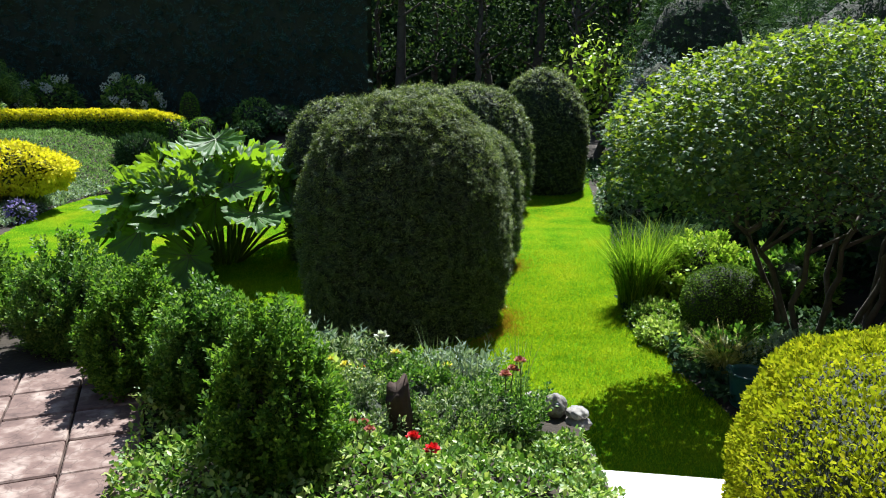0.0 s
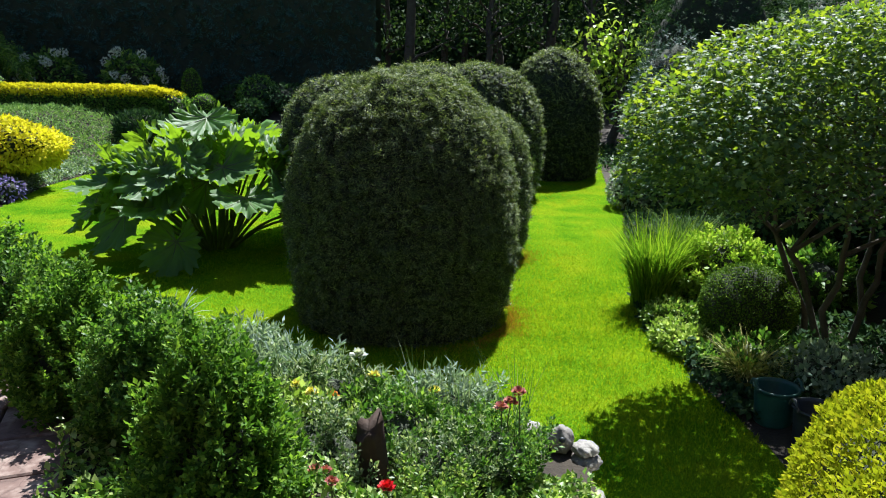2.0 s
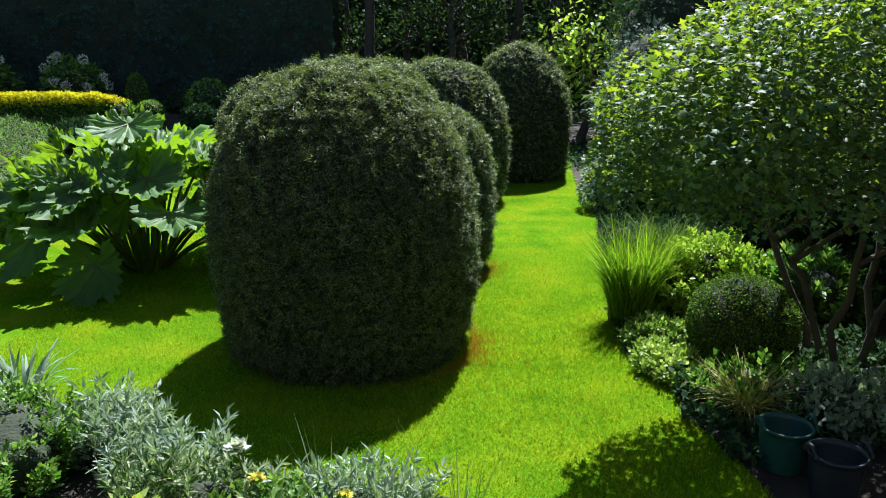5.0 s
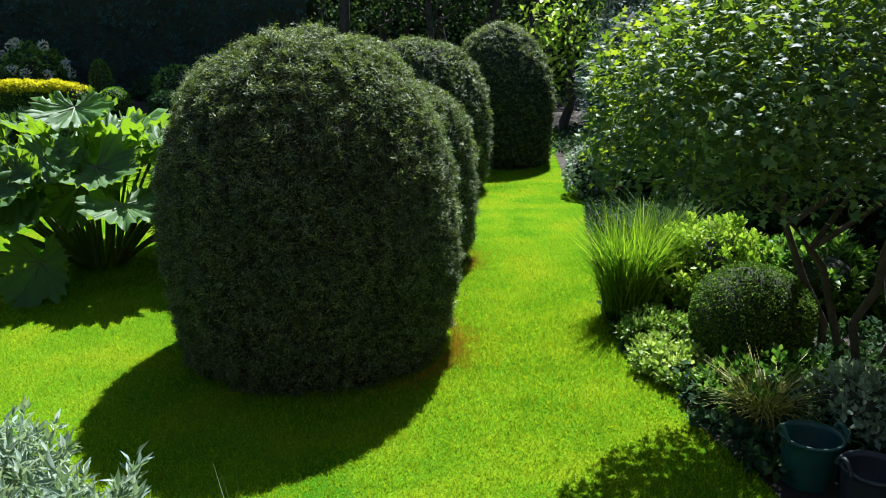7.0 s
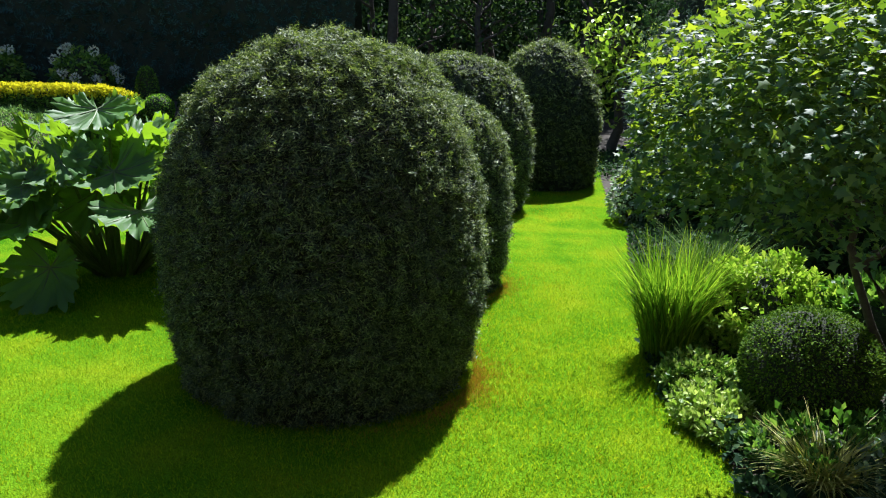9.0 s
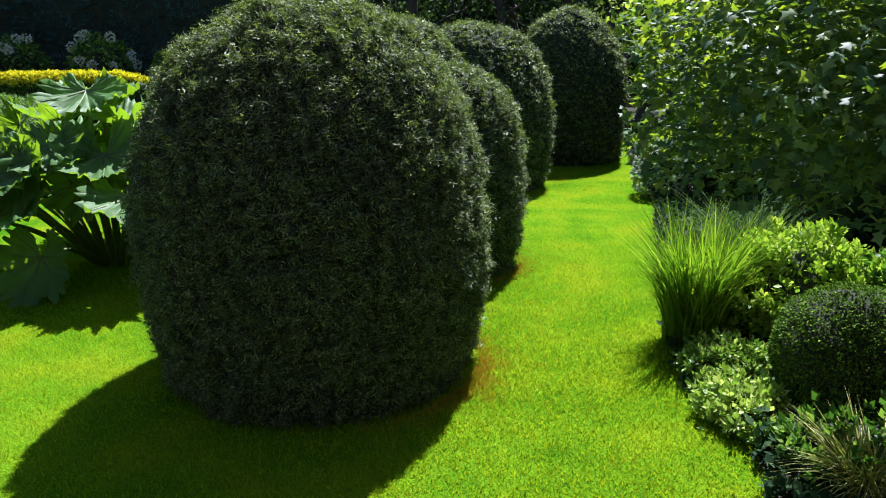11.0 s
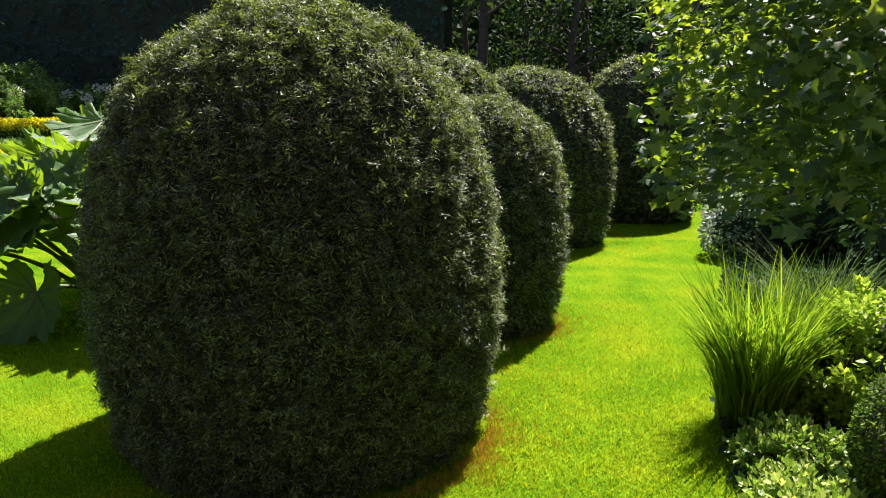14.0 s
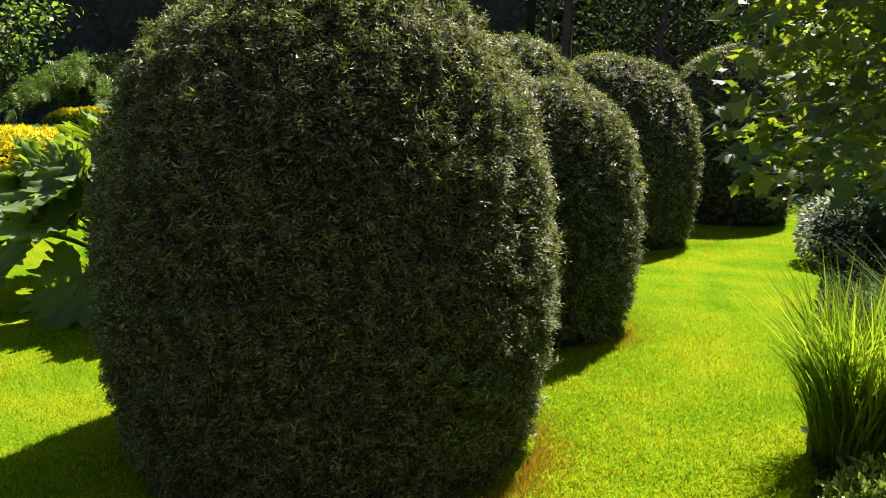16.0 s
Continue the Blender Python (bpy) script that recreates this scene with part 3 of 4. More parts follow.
# ---- tree with lobed leaves ----
def lobed_tree():
    ob = thing("tree", (3.2, 6.3, 0.05), "small spreading tree, broad dome of lobed green leaves over several stems", "tree")
    c = np.array((0.33, -0.50, 1.60))
    radii = np.array((2.27, 1.12, 1.14))
    stems = [((-0.05, 0.1, 0), (-1.05, -0.5, 1.35)), ((0.05, 0, 0), (-0.1, -0.9, 1.5)), ((0.35, 0.1, 0), (0.9, -0.4, 1.6)), ((0.2, 0.2, 0), (0.5, 0.5, 1.6)),
             ((-0.15, 0.25, 0), (-0.75, 0.25, 1.5)), ((0.45, -0.15, 0), (0.55, -1.1, 1.4)), ((-0.2, -0.1, 0), (-0.5, -0.9, 1.4)), ((0.6, 0.2, 0), (1.0, 0.3, 1.6)), ((0.3, -0.3, 0), (0.35, -0.7, 1.6))]
    for i, (a, b) in enumerate(stems):
        pts = bent(a, b, 0.16, 8, 0.03)
        pts[0, 2] = -0.05
        stem = part("stem", tube("stem", pts, np.linspace(0.030, 0.013, 8), BARK), ob)
        for _ in range(5):
            s = pts[RNG.integers(4, 8)]
            d = sphere_points(1)[0]
            e = c + d * (1, 1, 0) * radii * 0.85 + (0, 0, 0.15 + 0.7 * abs(d[2]))
            part("limb", tube("limb", bent(s, e, 0.05, 6, 0.03), np.linspace(0.018, 0.005, 6), BARK, 6), stem)
    n = 46000
    d = sphere_points(n * 2)
    d = d[d[:, 2] > -0.16][:n]
    k = 1 + 0.05 * lump(d, 4.0, 1.0) + 0.05 * lump(d, 11.0, 2.0) - 0.32 * RNG.random(len(d)) ** 1.5
    p = c + np.sign(d) * np.abs(d) ** 0.84 * radii * k[:, None]
    under_side = RNG.random((6500, 2)) * (2 * math.pi, 1)
    rr = np.sqrt(under_side[:, 1])
    q = np.stack([c[0] + radii[0] * 0.97 * rr * np.cos(under_side[:, 0]), c[1] + radii[1] * 0.97 * rr * np.sin(under_side[:, 0]), 1.44 + 0.34 * RNG.random(6500)], 1)
    q[:, 2] += 0.10 * lump(q, 2.5, 3.0) + 0.20 * (1 - rr)
    e = sphere_points(1600)
    tip = np.array((-1.43, -1.02, 1.93)) + e * (0.46, 0.60, 0.42) * (1 - 0.4 * RNG.random((1600, 1)))
    p, d = np.concatenate([p, q, tip]), np.concatenate([d, unit(q - c - (0, 0, 0.3)), e])
    nrm = unit(d / radii)
    along = nrm * (1, 1, 0.3) + jitter(len(p), 0.55) + np.array((0, 0, -0.15))
    part("crown", leaves("crown", p, along, nrm * 0.6 + jitter(len(p), 0.5) + np.array((0, 0, 1.0)), 0.042 * (0.55 + 0.7 * RNG.random(len(p))), LOBED, MAPLE), ob)
    return ob


lobed_tree()


# ---- giant-leaved plant ----
def giant_leaf_mesh(radius, fold, seed):
    """A kidney-shaped lobed blade with ribs, cupped, with a ragged rim."""
    rng = np.random.default_rng(seed)
    rings, spokes = 7, 84
    v, f = [(0, 0, 0)], []
    for i in range(1, rings + 1):
        r = i / rings
        for j in range(spokes + 1):
            a = radians(-160 + 320 * j / spokes)
            lobe = 1 + r * r * (0.085 * math.cos(a * 7.9) + 0.075 * math.cos(a * 23.7 + seed) + 0.06 * rng.normal())
            rib = 0.075 * math.cos(a * 7.9) * r + 0.075 * r ** 2 * math.cos(a * 23.7 + seed)
            rr = radius * r * lobe * (0.78 + 0.22 * math.cos(a))
            z = radius * (fold * r * r + rib + 0.05 * r * math.sin(3 * a + seed) + 0.05 * r * r * rng.normal())
            v.append((rr * math.sin(a), rr * math.cos(a), z))
    for j in range(spokes):
        f.append((0, 1 + j, 2 + j, 2 + j))
    for i in range(rings - 1):
        for j in range(spokes):
            b = 1 + i * (spokes + 1) + j
            f.append((b, b + spokes + 1, b + spokes + 2, b + 1))
    bm = bmesh.new()
    vs = [bm.verts.new(p) for p in v]
    for q in f:
        bm.faces.new([vs[t] for t in dict.fromkeys(q)])
    return bm_mesh("leaf", bm, GUNNERA)


def rib_mesh(radius, fold, seed):
    """The raised ribs that run out from a giant leaf's stalk."""
    v, f = [], []
    for n in range(-3, 4):
        a = n * 2 * math.pi / 7.9
        for s in range(8):
            r = s / 7 * 0.92
            rr = radius * r * (1 + 0.15 * r * r) * (0.78 + 0.22 * math.cos(a))
            z = radius * (fold * r * r + 0.06 * r + 0.05 * r * math.sin(3 * a + seed)) + 0.012
            w = 0.020 * (1.1 - r)
            b = len(v)
            v += [(rr * math.sin(a) - w * math.cos(a), rr * math.cos(a) + w * math.sin(a), z - 0.012), (rr * math.sin(a), rr * math.cos(a), z + w),
                  (rr * math.sin(a) + w * math.cos(a), rr * math.cos(a) - w * math.sin(a), z - 0.012)]
            if s:
                f += [(b - 3, b - 2, b + 1, b), (b - 2, b - 1, b + 2, b + 1)]
    return raw_mesh("rib", v, f, STEM, True)


def giant_plant():
    ob = thing("giant_leaved_plant", (-2.86, 9.65, 0.0), "large clump of giant ragged rhubarb-like leaves on thick stalks", "plant")
    kinds = [giant_leaf_mesh(1.0, fo, s) for s, fo in ((1, 0.28), (2, 0.18), (3, 0.36), (4, 0.1))]
    ribs = [rib_mesh(1.0, fo, s) for s, fo in ((1, 0.28), (2, 0.18), (3, 0.36), (4, 0.1))]
    spots = [(1.10, radians(215), 0.98, 72, 0.58), (1.02, radians(250), 1.05, 66, 0.52), (0.95, radians(335), 1.02, 74, 0.50), (0.80, radians(80), 1.38, 20, 0.58),
             (1.20, radians(265), 0.34, 66, 0.42), (1.25, radians(235), 0.62, 60, 0.50)]
    for ring, (count, rad, z0, tilt) in enumerate([(7, 0.36, 1.30, 10), (8, 0.60, 1.08, 28), (11, 0.85, 1.16, 26), (14, 1.15, 0.92, 40), (8, 1.25, 0.58, 50)]):
        for i in range(count):
            a = 2 * math.pi * (i + 0.5 * (ring % 2) + 0.35 * RNG.normal()) / count
            spots.append((rad * (0.88 + 0.24 * RNG.random()), a, z0 + 0.10 * RNG.normal(), tilt + 11 * RNG.normal(), 0.31 + 0.17 * RNG.random()))
    for i, (rad, a, z, tilt, size) in enumerate(spots):
        x, y = rad * math.cos(a), rad * math.sin(a) * 0.9
        st = bent((0.18 * math.cos(a), 0.18 * math.sin(a), -0.02), (x, y, z), 0.12, 8)
        part("stalk", tube("stalk", st, np.linspace(0.022, 0.012, 8), STEM, 6), ob)
        lf = part("leaf", kinds[i % 4], ob)
        part("rib", ribs[i % 4], lf, "pale raised leaf ribs")
        lf.matrix_basis = Matrix.Translation((x, y, z)) @ Matrix.Rotation(a - math.pi / 2, 4, "Z") @ Matrix.Rotation(-radians(tilt), 4, "X") @ Matrix.Diagonal((size, size, size, 1))
    return ob


giant_plant()


# ---- bushes ----
def bush(name, at, radii, n, size, material, label, category, shape=LEAF, core=0.82, group="", seed=None, low=-0.75, **more):
    """A leafy bush: a dark inside and a shell of leaves; at is the middle of its foot."""
    seed = RNG.random() * 20 if seed is None else seed
    z = float(ground_height(at[0], at[1])) if len(at) == 2 else at[2]
    ob = thing(name, (at[0], at[1], z), label, category, group)
    c = (0, 0, radii[2] * 0.72)
    part("dark_core", blob_mesh("dark_core", radii, c, YEW_CORE, 0.1, seed, core), ob)
    part("foliage", ellipsoid_leaves("foliage", n, radii, c, size, shape, material, seed=seed, low=low, **more), ob)
    return ob


def block_hedge(name, x0, x1, y0, y1, z0, z1, n, size, material, label, side_material=None, shape=LEAF, power=5.0, crown=5.0):
    """A clipped hedge with rounded shoulders."""
    ob = thing(name, ((x0 + x1) / 2, (y0 + y1) / 2, z0), label, "hedge")
    h = np.array(((x1 - x0) / 2, (y1 - y0) / 2, z1 - z0))

    def girth(d):
        return (np.abs(d[:, :2]) ** power).sum(1) ** (1 / power)

    def on(d):
        return d * ((girth(d) ** crown + np.abs(d[:, 2]) ** crown) ** (-1 / crown))[:, None]
    d = RNG.uniform(-1, 1, (n * 2, 3))
    area = np.array([h[1] * h[2], h[0] * h[2], h[0] * h[1]])
    face = RNG.choice(3, n * 2, p=area / area.sum())
    d[np.arange(n * 2), face] = np.where(RNG.random(n * 2) < 0.5, -1, 1)
    d = d[d[:, 2] > 0][:n]
    p = on(d)
    rim = np.maximum(girth(p), 1e-6)[:, None] ** (crown - power)
    nrm = unit(np.sign(p) * np.concatenate([rim * np.abs(p[:, :2]) ** (power - 1), np.abs(p[:, 2:]) ** (crown - 1)], 1) / h)
    q = p * h + nrm * (0.03 * lump(p * h, 5.0, x0) + 0.02 * lump(p * h, 14.0, x0) - 0.04 * RNG.random(len(p)) ** 2)[:, None]
    along = nrm * 0.7 + jitter(len(p), 0.5) + np.array((0, 0, 0.35))
    sz = size * (0.6 + 0.7 * RNG.random(len(p)))
    face_n = nrm + jitter(len(p), 0.6)
    top = (q[:, 2] > h[2] * 0.72 + 0.03 * RNG.normal(size=len(q))) if side_material else np.ones(len(q), bool)
    part("foliage", leaves("foliage", q[top], along[top], face_n[top], sz[top], shape, material), ob)
    if side_material:
        part("lower_foliage", leaves("lower_foliage", q[~top], along[~top], face_n[~top], sz[~top], shape, side_material), ob, "darker green leaves below the yellow top")
    bm = bmesh.new()
    bmesh.ops.create_icosphere(bm, subdivisions=5, radius=1)
    pts = on(np.array([v.co for v in bm.verts])) * h * 0.95 - (0, 0, 0.03)
    pts[:, 2] = np.maximum(pts[:, 2], 0.0)
    for v, c in zip(bm.verts, pts):
        v.co = c
    part("dark_core", bm_mesh("dark_core", bm, YEW_CORE), ob)
    return ob


block_hedge("golden_bush", 0.93, 2.65, 0.7, 2.85, 0.8, 1.58, 64000, 0.0195, GOLD, "clipped golden-leaved shrub with flat rounded top by the steps", power=2.8, crown=4.0)
block_hedge("low_hedge", -13.0, -6.35, 18.75, 19.35, 0.72, 1.52, 26000, 0.07, YELLOW, "long low clipped hedge with bright yellow top", SHRUB)

bush("yellow_shrub", (-8.35, 13.4), (1.75, 1.0, 0.50), 18000, 0.075, YELLOW, "spreading bright yellow-leaved shrub at the border's edge", "shrub", core=0.9)
bush("box_ball", (2.59, 6.64), (0.39, 0.39, 0.37), 17000, 0.018, BALL, "round clipped dark green box ball", "topiary", lumps=0.03, depth=0.06, core=0.93)
def tuft(name, at, n, spread, height, lean, width, material, label, **more):
    z = float(ground_height(at[0], at[1])) if len(at) == 2 else at[2]
    ob = thing(name, (at[0], at[1], z - 0.01), label, "grass")
    part("foliage", blades("foliage", n, spread, height, lean, width, material, **more), ob)
    return ob


tuft("ornamental_grass", (2.05, 7.66), 1700, 0.19, 1.02, 0.50, 0.014, REED, "upright arching clump of yellow-green ornamental grass", droop=0.30, low=0.28, twist=1.3)
tuft("ornamental_grass", (2.75, 8.75), 600, 0.16, 0.85, 0.85, 0.012, ARCHING, "arching ornamental grass clump under the tree", droop=0.55)
tuft("golden_sedge", (2.28, 5.76), 420, 0.08, 0.40, 1.0, 0.011, STRAW, "drooping straw-yellow striped grass tuft", droop=0.7)


# ---- terrace, steps and patio ----
TERRACE = [(-9, -8), (0.66, -8), (0.66, 2.3), (0.62, 3.38), (0.1, 3.55), (-0.5, 3.85), (-1.0, 4.2), (-1.7, 4.65), (-2.6, 4.85), (-9, 5.0)]
TOP = 0.85


def slab_of(name, poly, z0, z1, material, bevel=0.01):
    bm = bmesh.new()
    vs = [bm.verts.new((x, y, z0)) for x, y in poly]
    fa = bm.faces.new(vs)
    up = bmesh.ops.extrude_face_region(bm, geom=[fa])
    for v in up["geom"]:
        if isinstance(v, bmesh.types.BMVert):
            v.co.z = z1
    bmesh.ops.recalc_face_normals(bm, faces=bm.faces[:])
    if bevel:
        bmesh.ops.bevel(bm, geom=bm.edges[:], offset=bevel, segments=2, affect="EDGES")
    return bm_mesh(name, bm, material, False)


back_wall()
tagged(new("terrace_bed", slab_of("terrace_bed", TERRACE, -0.05, TOP - 0.03, SOIL, 0)), "raised terrace of dark soil", "terrace", kind="structure")
tagged(new("terrace_bed", slab_of("terrace_bed", [(1.55, -8), (9, -8), (9, 2.9), (1.55, 2.9)], -0.05, TOP - 0.03, SOIL, 0)), "raised bed of dark soil beside the steps", "terrace", kind="structure")


def step(x0, x1, y0, y1, z0, z1, skew):
    me = slab_of("step", [(x0, y0), (x1, y0 - skew), (x1 + 0.02, y1 - skew), (x0 - 0.01, y1)], z0, z1, STEP, 0.012)
    return tagged(new("step", me), "pale stone garden step slab", "step", "steps", "structure")


UPPER = [(-9, -8), (0.66, -8), (0.66, 2.0), (0.3, 2.55), (-0.3, 2.72), (-0.75, 2.85), (-1.15, 3.45), (-2.0, 4.1), (-9, 4.3)]
HIGH = 1.0
tagged(new("upper_terrace", slab_of("upper_terrace", UPPER, TOP - 0.04, HIGH, SOIL, 0)), "upper terrace of dark soil behind the bed", "terrace", kind="structure")
step(0.66, 1.54, -2.0, 2.0, 0.0, 1.0, 0.0)
step(0.67, 1.53, 2.005, 2.45, 0.0, 0.82, 0.0)
step(0.70, 1.52, 2.455, 2.9, 0.0, 0.64, 0.0)
step(0.80, 1.52, 2.905, 3.49, 0.0, 0.45, 0.12)
step(0.86, 1.62, 3.36, 3.88, 0.0, 0.22, 0.12)


def blob_stone(name, at, radii, material, label, category, seed, group=""):
    ob = new(name, blob_mesh(name, radii, (0, 0, 0), material, 0.16, seed))
    ob.location = at
    return tagged(ob, label, category, group)


for i, (x, y, z, rx, ry, rz) in enumerate([
        (0.63, 3.28, 0.855, 0.085, 0.075, 0.03), (0.63, 3.26, 0.81, 0.10, 0.08, 0.035), (0.60, 3.30, 0.74, 0.10, 0.09, 0.045), (0.56, 3.36, 0.66, 0.11, 0.09, 0.045), (0.66, 3.24, 0.66, 0.09, 0.08, 0.04), (0.60, 3.32, 0.575, 0.13, 0.10, 0.05),
        (0.62, 3.30, 0.48, 0.12, 0.10, 0.05), (0.60, 3.30, 0.385, 0.13, 0.11, 0.05), (0.61, 3.30, 0.29, 0.14, 0.11, 0.055), (0.60, 3.30, 0.185, 0.14, 0.12, 0.055), (0.61, 3.30, 0.08, 0.15, 0.12, 0.06),
        (0.48, 3.37, 0.775, 0.12, 0.08, 0.05), (0.30, 3.52, 0.78, 0.10, 0.07, 0.05)]):
    blob_stone("wall_stone", (x, y, z), (rx * 0.62, ry * 0.7, rz * 0.85), STONE, "rough pale grey stone stacked in a dry wall", "stone", i * 1.7, "dry wall stones")
ball = blob_stone("round_stone", (0.535, 3.33, 0.865), (0.054, 0.054, 0.060), STONE, "smooth round grey stone with a drilled hole on the wall", "stone", 3.1)
# No hole is cut; a dark raised disc stands for its shaded inside.
hole = part("hole_disc", tube("hole_disc", [(0, -0.044, 0.022), (0, -0.053, 0.026), (0, -0.0535, 0.0262)], (0.012, 0.012, 0.001), BLACKP, 14), ball, "dark disc standing for the shaded drilled hole")
blob_stone("round_stone", (0.42, 3.37, 0.862), (0.052, 0.052, 0.056), STONE, "rounded lichen-grey stone on the wall", "stone", 5.3)


def paving():
    ob = thing("patio", (0, 0, HIGH + 0.005), "terrace paved with red-brown textured slabs", "paving", kind="structure")
    bm = bmesh.new()
    bmesh.ops.create_cube(bm, size=1)
    bmesh.ops.scale(bm, vec=(0.266, 0.266, 0.045), verts=bm.verts[:])
    bmesh.ops.bevel(bm, geom=bm.edges[:], offset=0.006, segments=1, affect="EDGES")
    me = bm_mesh("paving_slab", bm, PAVING, False)
    u, w = Vector((math.cos(radians(20)), math.sin(radians(20)), 0)), Vector((-math.sin(radians(20)), math.cos(radians(20)), 0))
    o = Vector((-1.45, 2.67, 0.0))
    for i in range(-18, 3):
        for j in range(-12, 6):
            c = o + u * (i + 0.5) * 0.275 + w * (j + 0.5) * 0.275
            if not (-5.2 < c.x and -0.6 < c.y < 3.42) or c.x > -1.02 - 0.43 * (c.y - 2.49):
                continue
            s = part("paving_slab", me, ob)
            s.matrix_basis = Matrix.Translation(c + Vector((0, 0, RNG.normal(0, 0.0015)))) @ Matrix.Rotation(radians(20), 4, "Z")
    return ob


paving()


# ---- shrubs and flowers on the terrace ----
def sprays(name, count, per, radii, length, thick, size, material, up=0.9, shape=LEAF, seed=0.0, power=1.0, taper=0.0):
    """Leaves set along many upright shoots that fill a dome standing on the ground."""
    d = sphere_points(count)
    d[:, 2] = np.abs(d[:, 2]) ** power
    k = 1 + 0.12 * lump(d, 4.0, seed) - 0.28 * RNG.random(count) ** 1.5
    tip = d * np.array(radii) * k[:, None] + (0, 0, 0.02)
    tip[:, :2] *= (1 - taper * tip[:, 2:] / radii[2])
    way = unit(d * (1, 1, 0.5) * (1 - up * 0.6) + np.array((0, 0, up)) + jitter(count, 0.16))
    ln = length * (0.6 + 0.8 * RNG.random(count))
    t = RNG.random((count, per)) ** 0.8
    foot = tip - way * (ln * 0.75)[:, None]
    foot[:, 2] = np.maximum(foot[:, 2], 0.0)
    c = foot[:, None] + way[:, None] * (ln[:, None] * t)[..., None]
    off = RNG.normal(0, 1, (count, per, 3))
    c = c + off * (thick * (1.05 - 0.85 * t))[..., None]
    c[..., 2] = np.maximum(c[..., 2], 0.005)
    along = unit(off) * 0.8 + way[:, None] * 0.8
    facing = way[:, None] + 0.5 * RNG.normal(0, 1, (count, per, 3))
    n = count * per
    return leaves(name, c.reshape(n, 3), along.reshape(n, 3), facing.reshape(n, 3), size * (0.6 + 0.7 * RNG.random(n)), shape, material)


def spray_bush(name, at, radii, count, per, size, material, label, category="shrub", core=0.8, group="", **more):
    z = float(ground_height(at[0], at[1])) if len(at) == 2 else at[2]
    ob = thing(name, (at[0], at[1], z), label, category, group)
    seed = RNG.random() * 20
    if core:
        part("dark_core", blob_mesh("dark_core", (radii[0], radii[1], radii[2] * 0.55), (0, 0, radii[2] * 0.42), YEW_CORE, 0.1, seed, core), ob)
    opts = dict(length=0.22, thick=0.022)
    opts.update(more)
    part("foliage", sprays("foliage", count, per, radii, size=size, material=material, seed=seed, **opts), ob)
    return ob


def upright_shrub(at, width, height, label, material=SHRUB, count=230, size=0.021):
    return spray_bush("shrub", (*at, HIGH - 0.01), (width * 0.55, width * 0.55, height), count, 110, size, material, label,
                      core=0.54, group="shrubs along the patio", length=0.28, thick=0.018, up=0.85, power=0.8, taper=0.20)


upright_shrub((-0.60, 2.50), 0.46, 0.58, "bushy upright evergreen shrub with fine green leaves", BOX, 330)
upright_shrub((-0.99, 3.00), 0.42, 0.52, "upright evergreen shrub with loose fresh shoots")
upright_shrub((-1.40, 3.28), 0.50, 0.54, "dark evergreen shrub casting shade on the paving", BOX, 260)
upright_shrub((-1.95, 3.82), 0.62, 0.54, "broad evergreen shrub beside the paving", SHRUB, 260)
upright_shrub((-2.7, 4.0), 0.7, 0.56, "broad evergreen shrub at the patio's edge", BOX, 280)
spray_bush("shrub", (-1.30, 3.85, TOP - 0.03), (0.34, 0.34, 0.30), 150, 90, 0.022, SHRUB, "low spreading green shrub at the terrace rim")
tuft("sword_plant", (-1.45, 4.42, TOP - 0.03), 60, 0.05, 0.34, 0.9, 0.022, SILVER, "clump of stiff grey sword-shaped leaves", droop=0.5)


def ground_cover(name, poly, n, z, rise, size, material, label, shape=LEAF, seed=0.0):
    x0, y0 = np.min(poly, 0)
    x1, y1 = np.max(poly, 0)
    p = np.stack([RNG.uniform(x0, x1, n * 3), RNG.uniform(y0, y1, n * 3)], 1)
    p = p[inside(p[:, 0], p[:, 1], poly)][:n]
    base = ground_height(p[:, 0], p[:, 1]) if z is None else z
    q = np.concatenate([p, np.zeros((len(p), 1))], 1)
    mound = 0.5 + 0.5 * lump(q, 5.0, seed) + 0.25 * lump(q, 13.0, seed)
    q[:, 2] = base + rise * np.clip(mound, 0.05, 1.4) * RNG.random(len(p)) ** 0.5
    along = jitter(len(p), 0.7) + np.array((0, 0, 0.4))
    me = leaves(name, q, along, jitter(len(p), 0.5) + np.array((0, 0, 1)), size * (0.6 + 0.7 * RNG.random(len(p))), shape, material)
    return tagged(new(name, me), label, "groundcover", kind="stuff")


ground_cover("ivy", [(-1.0, 1.5), (0.62, 1.5), (0.62, 2.02), (0.28, 2.55), (-0.3, 2.72), (-0.75, 2.85), (-1.1, 3.3), (-1.25, 2.95)], 15000, HIGH, 0.17, 0.030, IVY, "pale variegated ivy spreading over the terrace")
ground_cover("ivy", [(0.64, 2.0), (0.60, 2.95), (0.42, 3.1), (0.1, 3.1), (-0.5, 2.95), (-0.3, 2.7), (0.28, 2.5)], 8000, TOP - 0.03, 0.17, 0.028, IVY, "pale variegated ivy in the flower bed")
spray_bush("sage_bush", (-0.40, 2.92, TOP - 0.03), (0.24, 0.20, 0.34), 130, 90, 0.017, PALE, "pale silver-green small-leaved bush in the flower bed", core=0.7)
spray_bush("flower_bush", (-0.16, 3.18, TOP - 0.03), (0.28, 0.22, 0.30), 130, 70, 0.022, SHRUB, "loose small-leaved flowering bush in the bed", core=0.7)
spray_bush("flower_bush", (0.08, 2.96, TOP - 0.03), (0.20, 0.20, 0.26), 120, 90, 0.016, PALE, "pale green fine-leaved bush in the bed", core=0.7)
spray_bush("flower_bush", (0.22, 3.05, TOP - 0.03), (0.24, 0.22, 0.24), 130, 80, 0.018, SHRUB, "green small-leaved bush by the dry wall", core=0.7)
